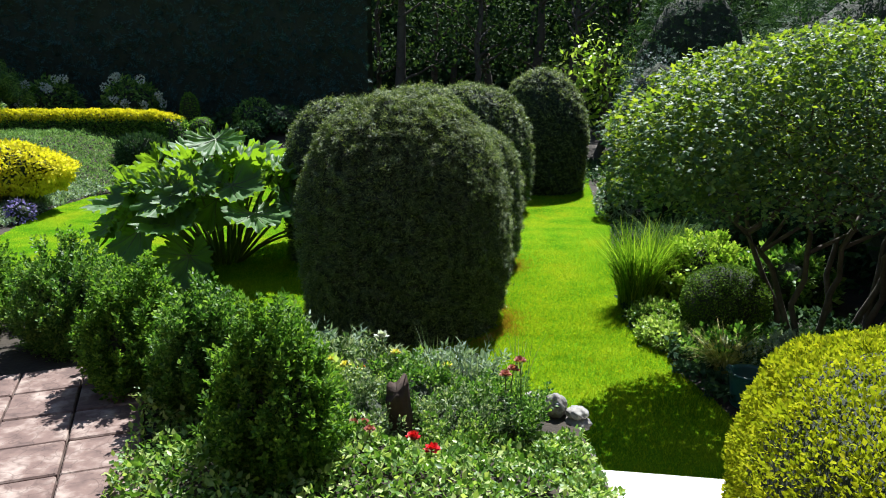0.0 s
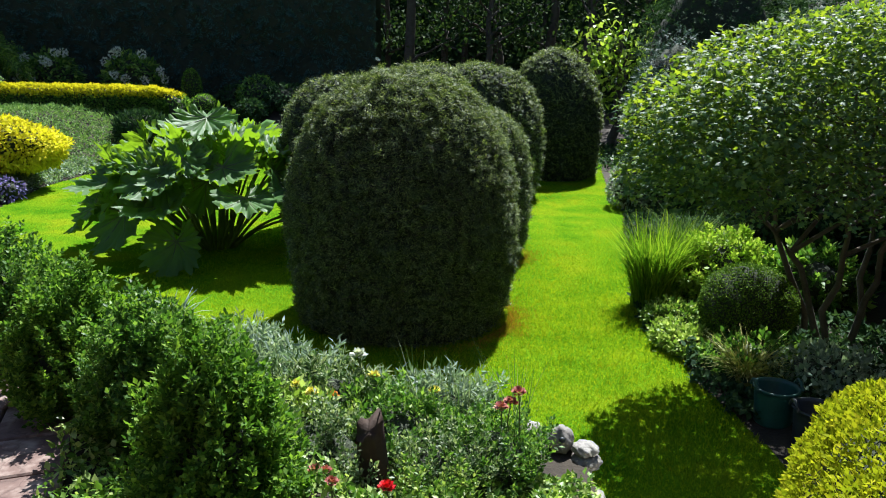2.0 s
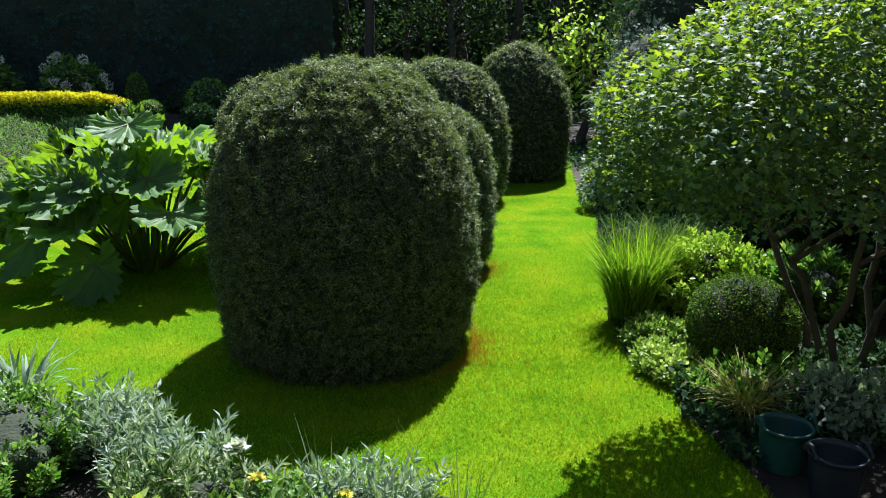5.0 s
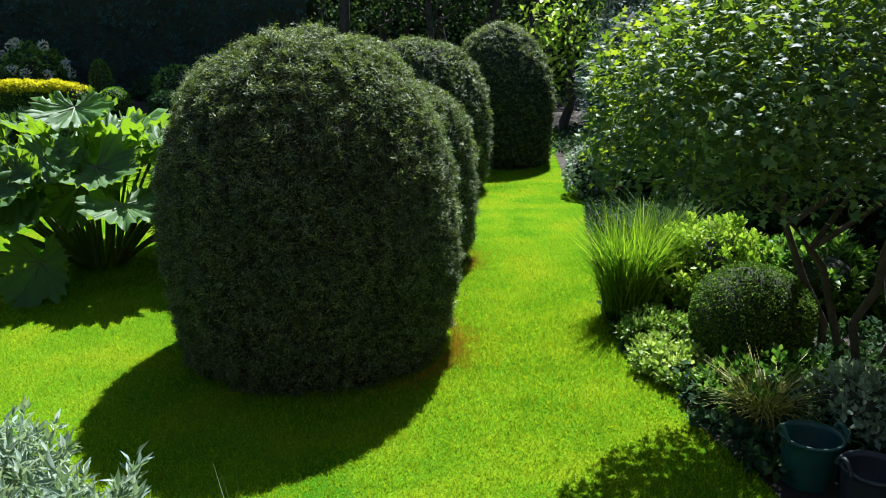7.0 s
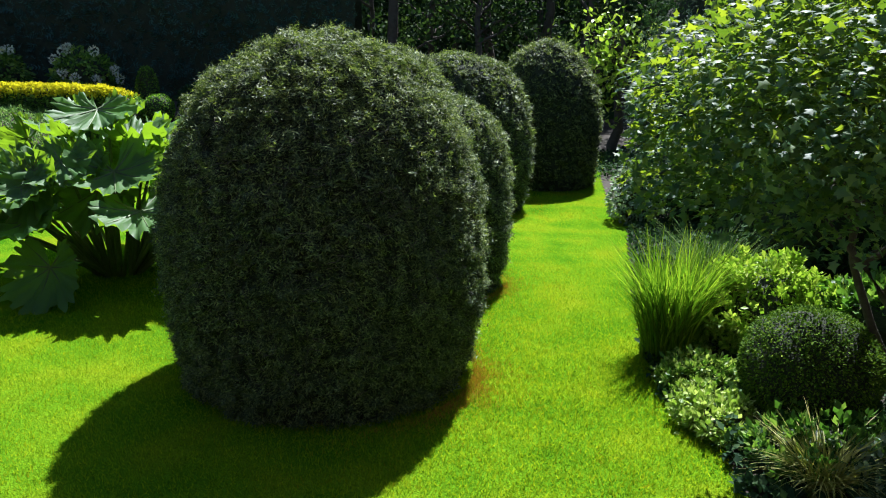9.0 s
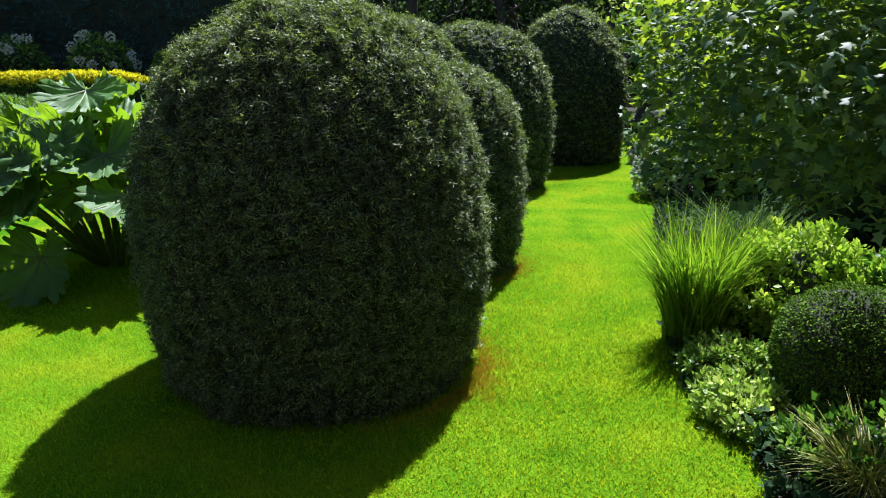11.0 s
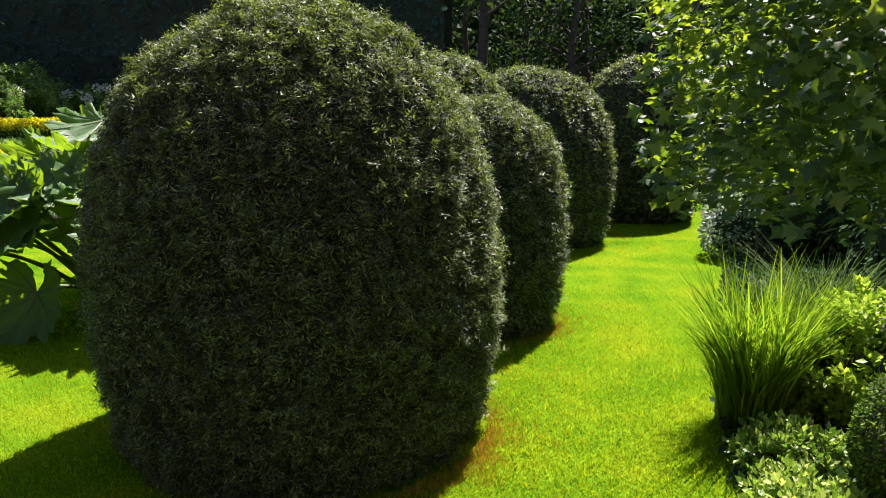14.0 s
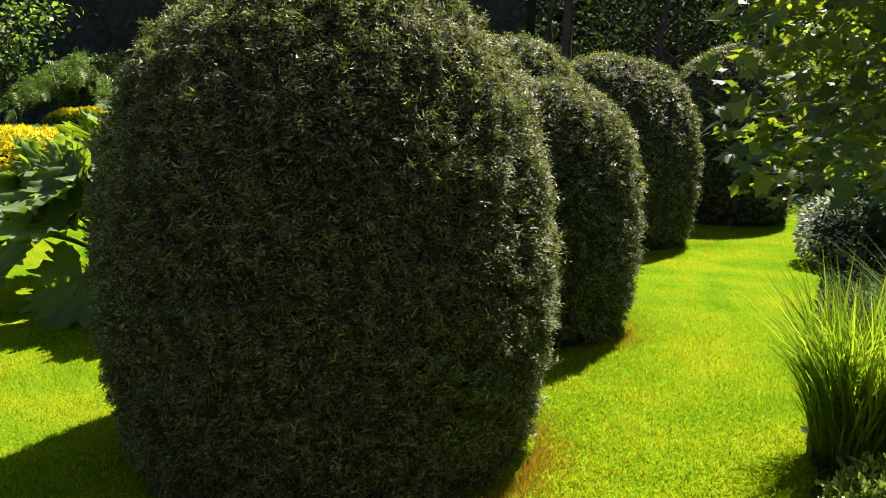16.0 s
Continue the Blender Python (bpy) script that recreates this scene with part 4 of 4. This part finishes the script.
spray_bush("lavender", (-0.95, 4.02, TOP - 0.03), (0.21, 0.19, 0.15), 90, 34, 0.045, SILVER, "rounded silver lavender clump", core=0.65, shape=SLIM, thick=0.012)
spray_bush("lavender", (-0.62, 3.72, TOP - 0.03), (0.20, 0.16, 0.16), 85, 34, 0.045, SILVER, "rounded silver lavender clump", core=0.65, shape=SLIM, thick=0.012)
spray_bush("lavender", (-0.42, 3.36, TOP - 0.03), (0.30, 0.18, 0.36), 150, 55, 0.034, PALE, "silver-leaved lavender clump in the bed", core=0.6, shape=SLIM, thick=0.012)
spray_bush("lavender", (0.05, 3.42, TOP - 0.03), (0.24, 0.14, 0.26), 90, 40, 0.040, SILVER, "grey wispy lavender along the wall", core=0.6, shape=SLIM, thick=0.012)
spray_bush("spurge", (-0.48, 3.12, TOP - 0.03), (0.22, 0.14, 0.30), 70, 40, 0.034, BRIGHT, "yellow-green leafy spurge in the bed", core=0.6)
spray_bush("flower_bush", (-0.24, 2.76, TOP - 0.03), (0.13, 0.10, 0.17), 50, 60, 0.018, PALE, "pale wispy small-leaved plant beside the post", core=0.5)
spray_bush("flower_bush", (0.03, 2.74, TOP - 0.03), (0.13, 0.10, 0.19), 60, 60, 0.018, IVY, "pale green small-leaved plant beside the post", core=0.5)
for x, y, z, n in ((0.12, 3.25, 0.50, 7), (0.34, 3.22, 0.54, 7), (-0.02, 3.35, 0.50, 6)):
    tuft("wiry_perennial", (x, y, TOP - 0.03), n * 3, 0.05, z, 0.35, 0.005, PALE, "thin wiry seed stems rising from the bed", droop=0.1, low=0.7)


def bloom(name, at, size, material, label, category="flower", stalk=0.0, petals=40):
    ob = thing(name, at, label, category)
    d = sphere_points(petals)
    d[:, 2] = np.abs(d[:, 2]) * 0.8
    part("petals", leaves("petals", d * size * 0.25, d + (0, 0, 0.2), -d + (0, 0, 1.5), size * 0.7, (LEAF[0] * (1.5, 1, 1), LEAF[1]), material), ob)
    if stalk:
        part("stem", tube("stem", bent((0.02, 0.01, -stalk), (0, 0, 0), 0, 5, 0.006), np.full(5, 0.003), STEM, 5), ob)
    return ob


bloom("red_rose", (-0.115, 2.68, 1.03), 0.036, REDP, "crimson rose bloom on a short stem", "rose", 0.2)
bloom("red_rose", (-0.04, 2.47, 1.09), 0.036, REDP, "crimson rose bloom on a short stem", "rose", 0.2)
bloom("white_rose", (-0.29, 3.38, 1.19), 0.045, WHITEP, "creamy white rose bud above the bed", "rose", 0.3)
for x, y, z in ((0.30, 3.02, 1.17), (0.33, 3.04, 1.20), (0.27, 3.06, 1.13)):
    bloom("pink_rose", (x, y, z), 0.034, PINKP, "faded pink rose bloom", "rose", 0.3)
for x, y, z in ((-0.30, 2.62, 1.12), (-0.34, 2.66, 1.10), (-0.27, 2.56, 1.12)):
    bloom("pink_flower", (x, y, z), 0.028, PINKP, "small pink flower among the ivy", "flower", 0.1)
for x, y, z in ((-0.50, 3.16, 1.16), (-0.22, 3.30, 1.14), (0.02, 3.30, 1.08), (-0.42, 3.05, 1.18)):
    bloom("yellow_flower", (x, y, z), 0.03, YELLOWP, "small yellow flower in the bed", "flower", 0.2)
bloom("orange_flower", (-0.36, 3.15, 1.12), 0.03, ORANGEP, "small orange flower in the bed", "flower", 0.2)


def post():
    """A split, leaning stump of a post with a broken top."""
    v, f = [], []
    for i in range(11):
        z = 0.46 * i / 10
        for j in range(16):
            a = 2 * math.pi * j / 16
            r = (0.045 - 0.009 * i / 10) * (1 + 0.16 * math.sin(2 * a + 1) + 0.08 * math.sin(5 * a + 3 * z) + 0.05 * math.sin(9 * a + 7))
            top = 0.045 * math.sin(a + 0.6) + 0.02 * math.sin(3 * a) if i == 10 else 0
            v.append((r * math.cos(a) * 1.1 - 0.10 * z, r * math.sin(a) * 0.8, z + top))
            if i:
                b = (i - 1) * 16
                f.append((b + j, b + (j + 1) % 16, b + 16 + (j + 1) % 16, b + 16 + j))
    v.append((-0.045, 0, 0.445))
    f += [(160 + j, 160 + (j + 1) % 16, 176) for j in range(16)]
    bm = bmesh.new()
    vs = [bm.verts.new(p) for p in v]
    for q in f:
        bm.faces.new([vs[t] for t in q])
    ob = new("wooden_post", bm_mesh("wooden_post", bm, WOOD))
    ob.location = (-0.14, 2.81, TOP - 0.13)
    return tagged(ob, "short weathered brown wooden post in the bed", "post")


post()


# ---- buckets ----
def bucket(at, material, label, r=0.145, h=0.26):
    ob = thing("bucket", at, label, "bucket", "buckets under the tree")
    prof = [(0.0, 0.0), (0.80, 0.0), (0.83, 0.02)]
    for i in range(9):
        z = 0.06 + 0.8 * i / 9
        prof += [(0.83 + 0.15 * z, z), (0.815 + 0.15 * z, z + 0.045)]
    prof += [(1.0, 0.93), (1.05, 0.95), (1.05, 1.0), (0.96, 1.0), (0.92, 0.9), (0.78, 0.08), (0.0, 0.08)]
    S = 32
    v = [(r * p * math.cos(2 * math.pi * j / S), r * p * math.sin(2 * math.pi * j / S), h * z) for p, z in prof for j in range(S)]
    f = [(i * S + j, i * S + (j + 1) % S, (i + 1) * S + (j + 1) % S, (i + 1) * S + j) for i in range(len(prof) - 1) for j in range(S)]
    part("body", raw_mesh("body", v, f, material, True), ob)
    for s in (-1, 1):
        a = np.linspace(0, math.pi, 9)
        pts = np.stack([np.full(9, s * r * 1.02) + 0.0 * a, 0.055 * np.cos(a), h * 0.97 + 0.05 * np.sin(a)], 1)
        part("handle", tube("handle", pts, np.full(9, 0.012), material, 8), ob)
    return ob


bucket((2.27, 5.24, 0.0), TEAL, "teal ribbed plastic garden bucket on the ground")
bucket((2.40, 4.93, 0.0), BLACKP, "dark ribbed plastic garden bucket on the ground")

# ---- right border, in front of the tree ----
spray_bush("leafy_perennial", (2.80, 7.75), (0.62, 0.55, 0.62), 210, 60, 0.050, LUSH, "lush yellow-green leafy perennial clump", "plant", core=0.7, thick=0.05, up=0.5)
spray_bush("leafy_perennial", (3.45, 7.4), (0.5, 0.5, 0.55), 120, 34, 0.07, SHRUB, "green leafy perennial clump in the border", "plant", core=0.7, thick=0.05, up=0.5)
spray_bush("variegated_plant", (2.02, 6.58), (0.26, 0.32, 0.15), 120, 30, 0.040, BRIGHT, "low cream and green variegated plant at the lawn's edge", "plant", core=0.6, thick=0.03, up=0.4, length=0.14)
spray_bush("variegated_plant", (2.10, 7.08), (0.28, 0.26, 0.18), 120, 30, 0.038, IVY, "low variegated foliage under the ornamental grass", "plant", core=0.6, thick=0.03, up=0.4, length=0.14)
spray_bush("leafy_groundcover", (2.45, 6.05), (0.45, 0.35, 0.22), 120, 18, 0.055, SHRUB, "dark leafy low plant under the tree", "plant", core=0.6, thick=0.03, up=0.4, length=0.14)
spray_bush("leafy_groundcover", (2.85, 5.65), (0.45, 0.40, 0.24), 120, 18, 0.05, SILVER, "grey-leaved low plant in the shade", "plant", core=0.6, thick=0.03, up=0.4, length=0.14)

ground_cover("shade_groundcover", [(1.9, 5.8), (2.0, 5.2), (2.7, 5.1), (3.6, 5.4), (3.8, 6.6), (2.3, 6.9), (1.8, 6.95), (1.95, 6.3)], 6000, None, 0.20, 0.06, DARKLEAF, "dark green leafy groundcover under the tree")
# Shadow over these border plants is put into their dark leaf colour.
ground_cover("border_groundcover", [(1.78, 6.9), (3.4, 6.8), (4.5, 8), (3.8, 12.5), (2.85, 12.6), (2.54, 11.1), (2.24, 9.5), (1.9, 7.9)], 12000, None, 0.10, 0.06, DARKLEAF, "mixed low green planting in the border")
# Added dark leaves give the path's end its shade and hide lit soil.
ground_cover("path_end_shade_leaves", [(1.2, 16.7), (4.6, 16.7), (5.4, 21.0), (1.2, 21.0)], 3500, None, 0.25, 0.10, DARKLEAF, "added dark leaves over sunlit soil where the grass path ends")
bush("white_flowered_shrub", (2.95, 12.7), (0.36, 0.36, 0.42), 1300, 0.06, SILVER, "small pale grey-leaved shrub at the path's end", "shrub", core=0.7)
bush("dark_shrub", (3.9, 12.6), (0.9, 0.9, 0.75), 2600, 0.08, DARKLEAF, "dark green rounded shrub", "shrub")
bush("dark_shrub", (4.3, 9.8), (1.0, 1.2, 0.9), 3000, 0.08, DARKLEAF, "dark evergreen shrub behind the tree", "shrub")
# Enlarged so that its shadow darkens the ground under the tree.
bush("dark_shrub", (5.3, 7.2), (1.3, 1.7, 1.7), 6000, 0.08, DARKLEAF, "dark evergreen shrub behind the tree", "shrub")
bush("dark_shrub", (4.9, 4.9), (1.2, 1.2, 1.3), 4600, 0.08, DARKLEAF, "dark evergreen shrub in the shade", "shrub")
# This conifer is added only to cast shade over the border.
bush("dark_conifer", (5.0, 9.1), (1.5, 1.3, 2.0), 5000, 0.14, DARKLEAF, "broad dark conifer added to shade the border", "conifer", shape=SPRIG)
bush("blue_conifer", (4.2, 15.0), (0.9, 0.9, 1.55), 3600, 0.09, BLUEFIR, "blue-grey conifer beside the grass path", "conifer", shape=SPRIG)

# ---- far border on the left ----
ground_cover("bank_heather", [(-14, 13.5), (-7.2, 12.4), (-7.2, 15.0), (-6.2, 16.5), (-3.0, 16.7), (-3.0, 18.6), (-13.5, 18.7)], 48000, None, 0.15, 0.085, HEATH, "low grey-green groundcover over the sloping bank", shape=SLIM)
ground_cover("border_edging", [(-7.3, 10.6), (-6.95, 12.0), (-7.15, 13.6), (-7.1, 15.0), (-6.7, 15.6), (-7.6, 15.4), (-7.9, 12.4), (-7.6, 10.4)], 7000, None, 0.22, 0.055, SILVER, "silvery low edging plants beside the lawn")
bush("dark_spiky_shrub", (-6.85, 17.4), (0.62, 0.5, 0.40), 2600, 0.12, DARKLEAF, "dark purple-green spiky low shrub", "shrub", shape=SLIM, droop=-0.6)
bush("agapanthus", (-7.0, 12.3), (0.22, 0.22, 0.22), 260, 0.06, VIOLETP, "clump of violet-blue flower heads", "flower", core=0.6)
bush("round_topiary", (-6.05, 19.2), (0.32, 0.32, 0.30), 1600, 0.045, BOX, "small clipped round evergreen ball", "topiary", lumps=0.03, depth=0.06, core=0.93)
bush("cone_topiary", (-6.6, 20.0), (0.24, 0.24, 0.55), 2000, 0.045, BOX, "narrow clipped evergreen cone", "topiary", lumps=0.03, depth=0.08, core=0.92)
bush("small_maple", (-4.95, 20.2), (0.55, 0.5, 0.45), 900, 0.09, SHRUB, "small airy green shrub before the dark hedge", "shrub", core=0.6)
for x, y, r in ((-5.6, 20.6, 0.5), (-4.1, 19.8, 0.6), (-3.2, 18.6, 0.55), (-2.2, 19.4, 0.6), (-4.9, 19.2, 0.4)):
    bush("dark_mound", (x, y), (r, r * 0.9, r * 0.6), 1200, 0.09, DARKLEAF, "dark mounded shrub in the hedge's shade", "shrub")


def hydrangea(x, y):
    ob = bush("hydrangea", (x, y), (0.75, 0.6, 0.75), 1500, 0.12, SHRUB, "hydrangea shrub with round white flower heads", "shrub", core=0.7)
    for i in range(10):
        d = sphere_points(1)[0]
        d[2], d[1] = abs(d[2]), -abs(d[1])
        c = d * (0.85, 0.65, 0.8) + np.array((0, 0, 0.6))
        q = sphere_points(60)
        part("flower_head", leaves("flower_head", c + q * 0.08, q + jitter(60, 0.6), q, 0.07, LEAF, WHITEP), ob, "round white flower head")
    return ob


hydrangea(-8.5, 21.0)
hydrangea(-10.8, 21.2)


def weeping_conifer(x, y, r, h):
    ob = thing("weeping_conifer", (x, y, float(ground_height(x, y))), "spreading conifer with drooping grey-green tips", "conifer")
    part("trunk", tube("trunk", bent((0, 0, -0.05), (0, 0, h), 0, 6, 0.03), np.linspace(0.1, 0.02, 6), BARK), ob)
    at, al = [], []
    for i in range(46):
        a = RNG.random() * 2 * math.pi
        z0 = h * (0.35 + 0.65 * RNG.random())
        L = r * (0.5 + 0.6 * RNG.random()) * (1.25 - z0 / h * 0.7)
        pts = bent((0, 0, z0), (L * math.cos(a), L * math.sin(a), z0 - 0.1 * L), 0.22 * L, 8, 0.02)
        part("branch", tube("branch", pts, np.linspace(0.02, 0.005, 8), BARK, 5), ob)
        for _ in range(90):
            t = RNG.integers(1, 8)
            at.append(pts[t] + RNG.normal(0, 0.07, 3))
            al.append((0.4 * math.cos(a), 0.4 * math.sin(a), -0.8))
    al = np.array(al) + jitter(len(al), 0.3)
    part("foliage", leaves("foliage", at, al, jitter(len(al), 1), 0.24, SPRIG, SHRUB), ob)
    return ob


weeping_conifer(-12.7, 20.3, 2.3, 1.75)

# ---- tall hedge and woodland behind ----


def tall_hedge(x0, x1, y, h, n):
    ob = thing("tall_hedge", ((x0 + x1) / 2, y, 0), "very tall dark green conifer hedge closing the garden", "hedge")
    w = (x1 - x0) / 2
    xs, zs = np.linspace(-w, w, 160), np.linspace(-0.2, h, 50)
    X, Z = np.meshgrid(xs, zs)
    q = np.stack([X, 0 * X, Z], -1).reshape(-1, 3)
    bulge = 0.22 * lump(q, 1.1, 1) + 0.10 * lump(q, 3.3, 2)
    front, rear = q.copy(), q.copy()
    front[:, 1] = -0.8 + bulge
    rear[:, 1] = 0.8 - bulge
    i = (np.arange(49)[:, None] * 160 + np.arange(159)[None]).ravel()
    f = np.stack([i, i + 1, i + 161, i + 160], 1)
    t = 49 * 160 + np.arange(159)
    cap = np.stack([t, t + 1, t + 1 + 8000, t + 8000], 1)
    part("dark_core", raw_mesh("dark_core", np.concatenate([front, rear]), np.concatenate([f, f[:, ::-1] + 8000, cap]), YEW_CORE, True), ob)
    p = np.stack([RNG.uniform(-w, w, n), np.zeros(n), RNG.uniform(0, h + 0.1, n)], 1)
    p[:, 1] = -0.8 + 0.22 * lump(p, 1.1, 1) + 0.10 * lump(p, 3.3, 2) - 0.08 + 0.1 * RNG.random(n)
    part("foliage", leaves("foliage", p, jitter(n, 0.6) + np.array((0, -0.4, 0.2)), jitter(n, 0.5) + np.array((0, -1, 0.3)), 0.2 * (0.6 + RNG.random(n)), SPRIG, HEDGE), ob)
    return ob


tall_hedge(-30.0, -2.3, 24.6, 7.8, 15000)


def wood_tree(x, y, h, r, n, label, lean=0.0, material=None):
    ob = thing("tree", (x, y, 0), label, "tree", "woodland trees")
    top = (lean, 0.2, h * 0.8)
    trunk = part("trunk", tube("trunk", bent((0, 0, -0.1), top, 0, 9, 0.05), np.linspace(0.16, 0.05, 9) * (0.7 + 0.6 * RNG.random()), BARK), ob)
    at = []
    for i in range(9):
        a, z = RNG.random() * 6.28, h * (0.2 + 0.6 * RNG.random())
        e = np.array((lean * z / h + r * math.cos(a), r * math.sin(a), z + 0.5 * r))
        part("limb", tube("limb", bent((lean * z / h, 0, z), e, 0.1, 6, 0.05), np.linspace(0.05, 0.012, 6), BARK, 6), trunk)
        at.append(e * RNG.uniform(0.5, 1.0, (n // 9, 1)) * (1, 1, 0) + (0, 0, e[2]) + RNG.normal(0, 0.42, (n // 9, 3)))
    at = np.concatenate(at)
    part("crown", leaves("crown", at, jitter(len(at), 0.7) + np.array((0, 0, -0.3)), jitter(len(at), 0.6) + np.array((0, 0, 1)), 0.16 * (0.6 + 0.8 * RNG.random(len(at))), LEAF, material or WOODLEAF), ob)
    return ob


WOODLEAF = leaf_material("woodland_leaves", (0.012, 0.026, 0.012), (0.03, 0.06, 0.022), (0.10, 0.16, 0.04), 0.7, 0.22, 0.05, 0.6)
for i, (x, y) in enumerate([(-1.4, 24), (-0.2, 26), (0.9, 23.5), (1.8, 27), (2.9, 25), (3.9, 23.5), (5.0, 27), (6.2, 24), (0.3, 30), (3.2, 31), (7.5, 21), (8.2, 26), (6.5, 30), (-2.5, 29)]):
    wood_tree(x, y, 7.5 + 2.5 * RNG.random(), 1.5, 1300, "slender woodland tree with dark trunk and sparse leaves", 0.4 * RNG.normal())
wood_tree(4.3, 20.8, 3.5, 0.6, 900, "young sunlit tree with yellow-green leaves", 0.1, LUSH)
wood_tree(-15.4, 20.3, 5.0, 1.3, 1600, "small tree with bright green leaves behind the border", 0.2, SHRUB)
for x, y, r, h in ((5.6, 17.5, 1.5, 2.6), (7.0, 13.0, 1.8, 2.6), (7.4, 9.0, 1.9, 2.2), (9.0, 17.0, 2.0, 3.0)):
    bush("dark_conifer", (x, y), (r, r, h), 4000, 0.18, DARKLEAF, "tall dense dark conifer at the garden's edge", "conifer", shape=SPRIG)


def far_wood():
    n = 26000
    a = RNG.uniform(radians(-75), radians(75), n)
    r = RNG.uniform(33, 38, n)
    z = RNG.random(n) ** 1.3 * 11
    p = np.stack([r * np.sin(a), r * np.cos(a), z], 1)
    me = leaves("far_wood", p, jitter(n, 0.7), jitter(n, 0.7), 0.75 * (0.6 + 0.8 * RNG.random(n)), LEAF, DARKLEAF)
    return tagged(new("far_wood", me), "distant dark woodland foliage", "woods", kind="stuff")


far_wood()


def backdrop():
    """A plain dark ring added round the garden, far behind all else."""
    a = np.linspace(radians(-105), radians(105), 60)
    v = [(44 * math.sin(t), 44 * math.cos(t), z) for t in a for z in (-0.5, 13 + 1.5 * math.sin(9 * t) + math.sin(23 * t))]
    f = [(2 * i, 2 * i + 1, 2 * i + 3, 2 * i + 2) for i in range(59)]
    return tagged(new("backdrop", raw_mesh("backdrop", v, f, WOODS, True)), "plain dark sheet standing for shaded distant woodland", "woods", kind="structure")


# The wood's deep shade is put into this near-black green.
WOODS = rough_material("shaded_wood_backdrop", [(0.3, (0.008, 0.014, 0.007)), (0.7, (0.03, 0.045, 0.02))], 0.7, 4, 0.9, 1.0, bump_dist=0.3)
backdrop()
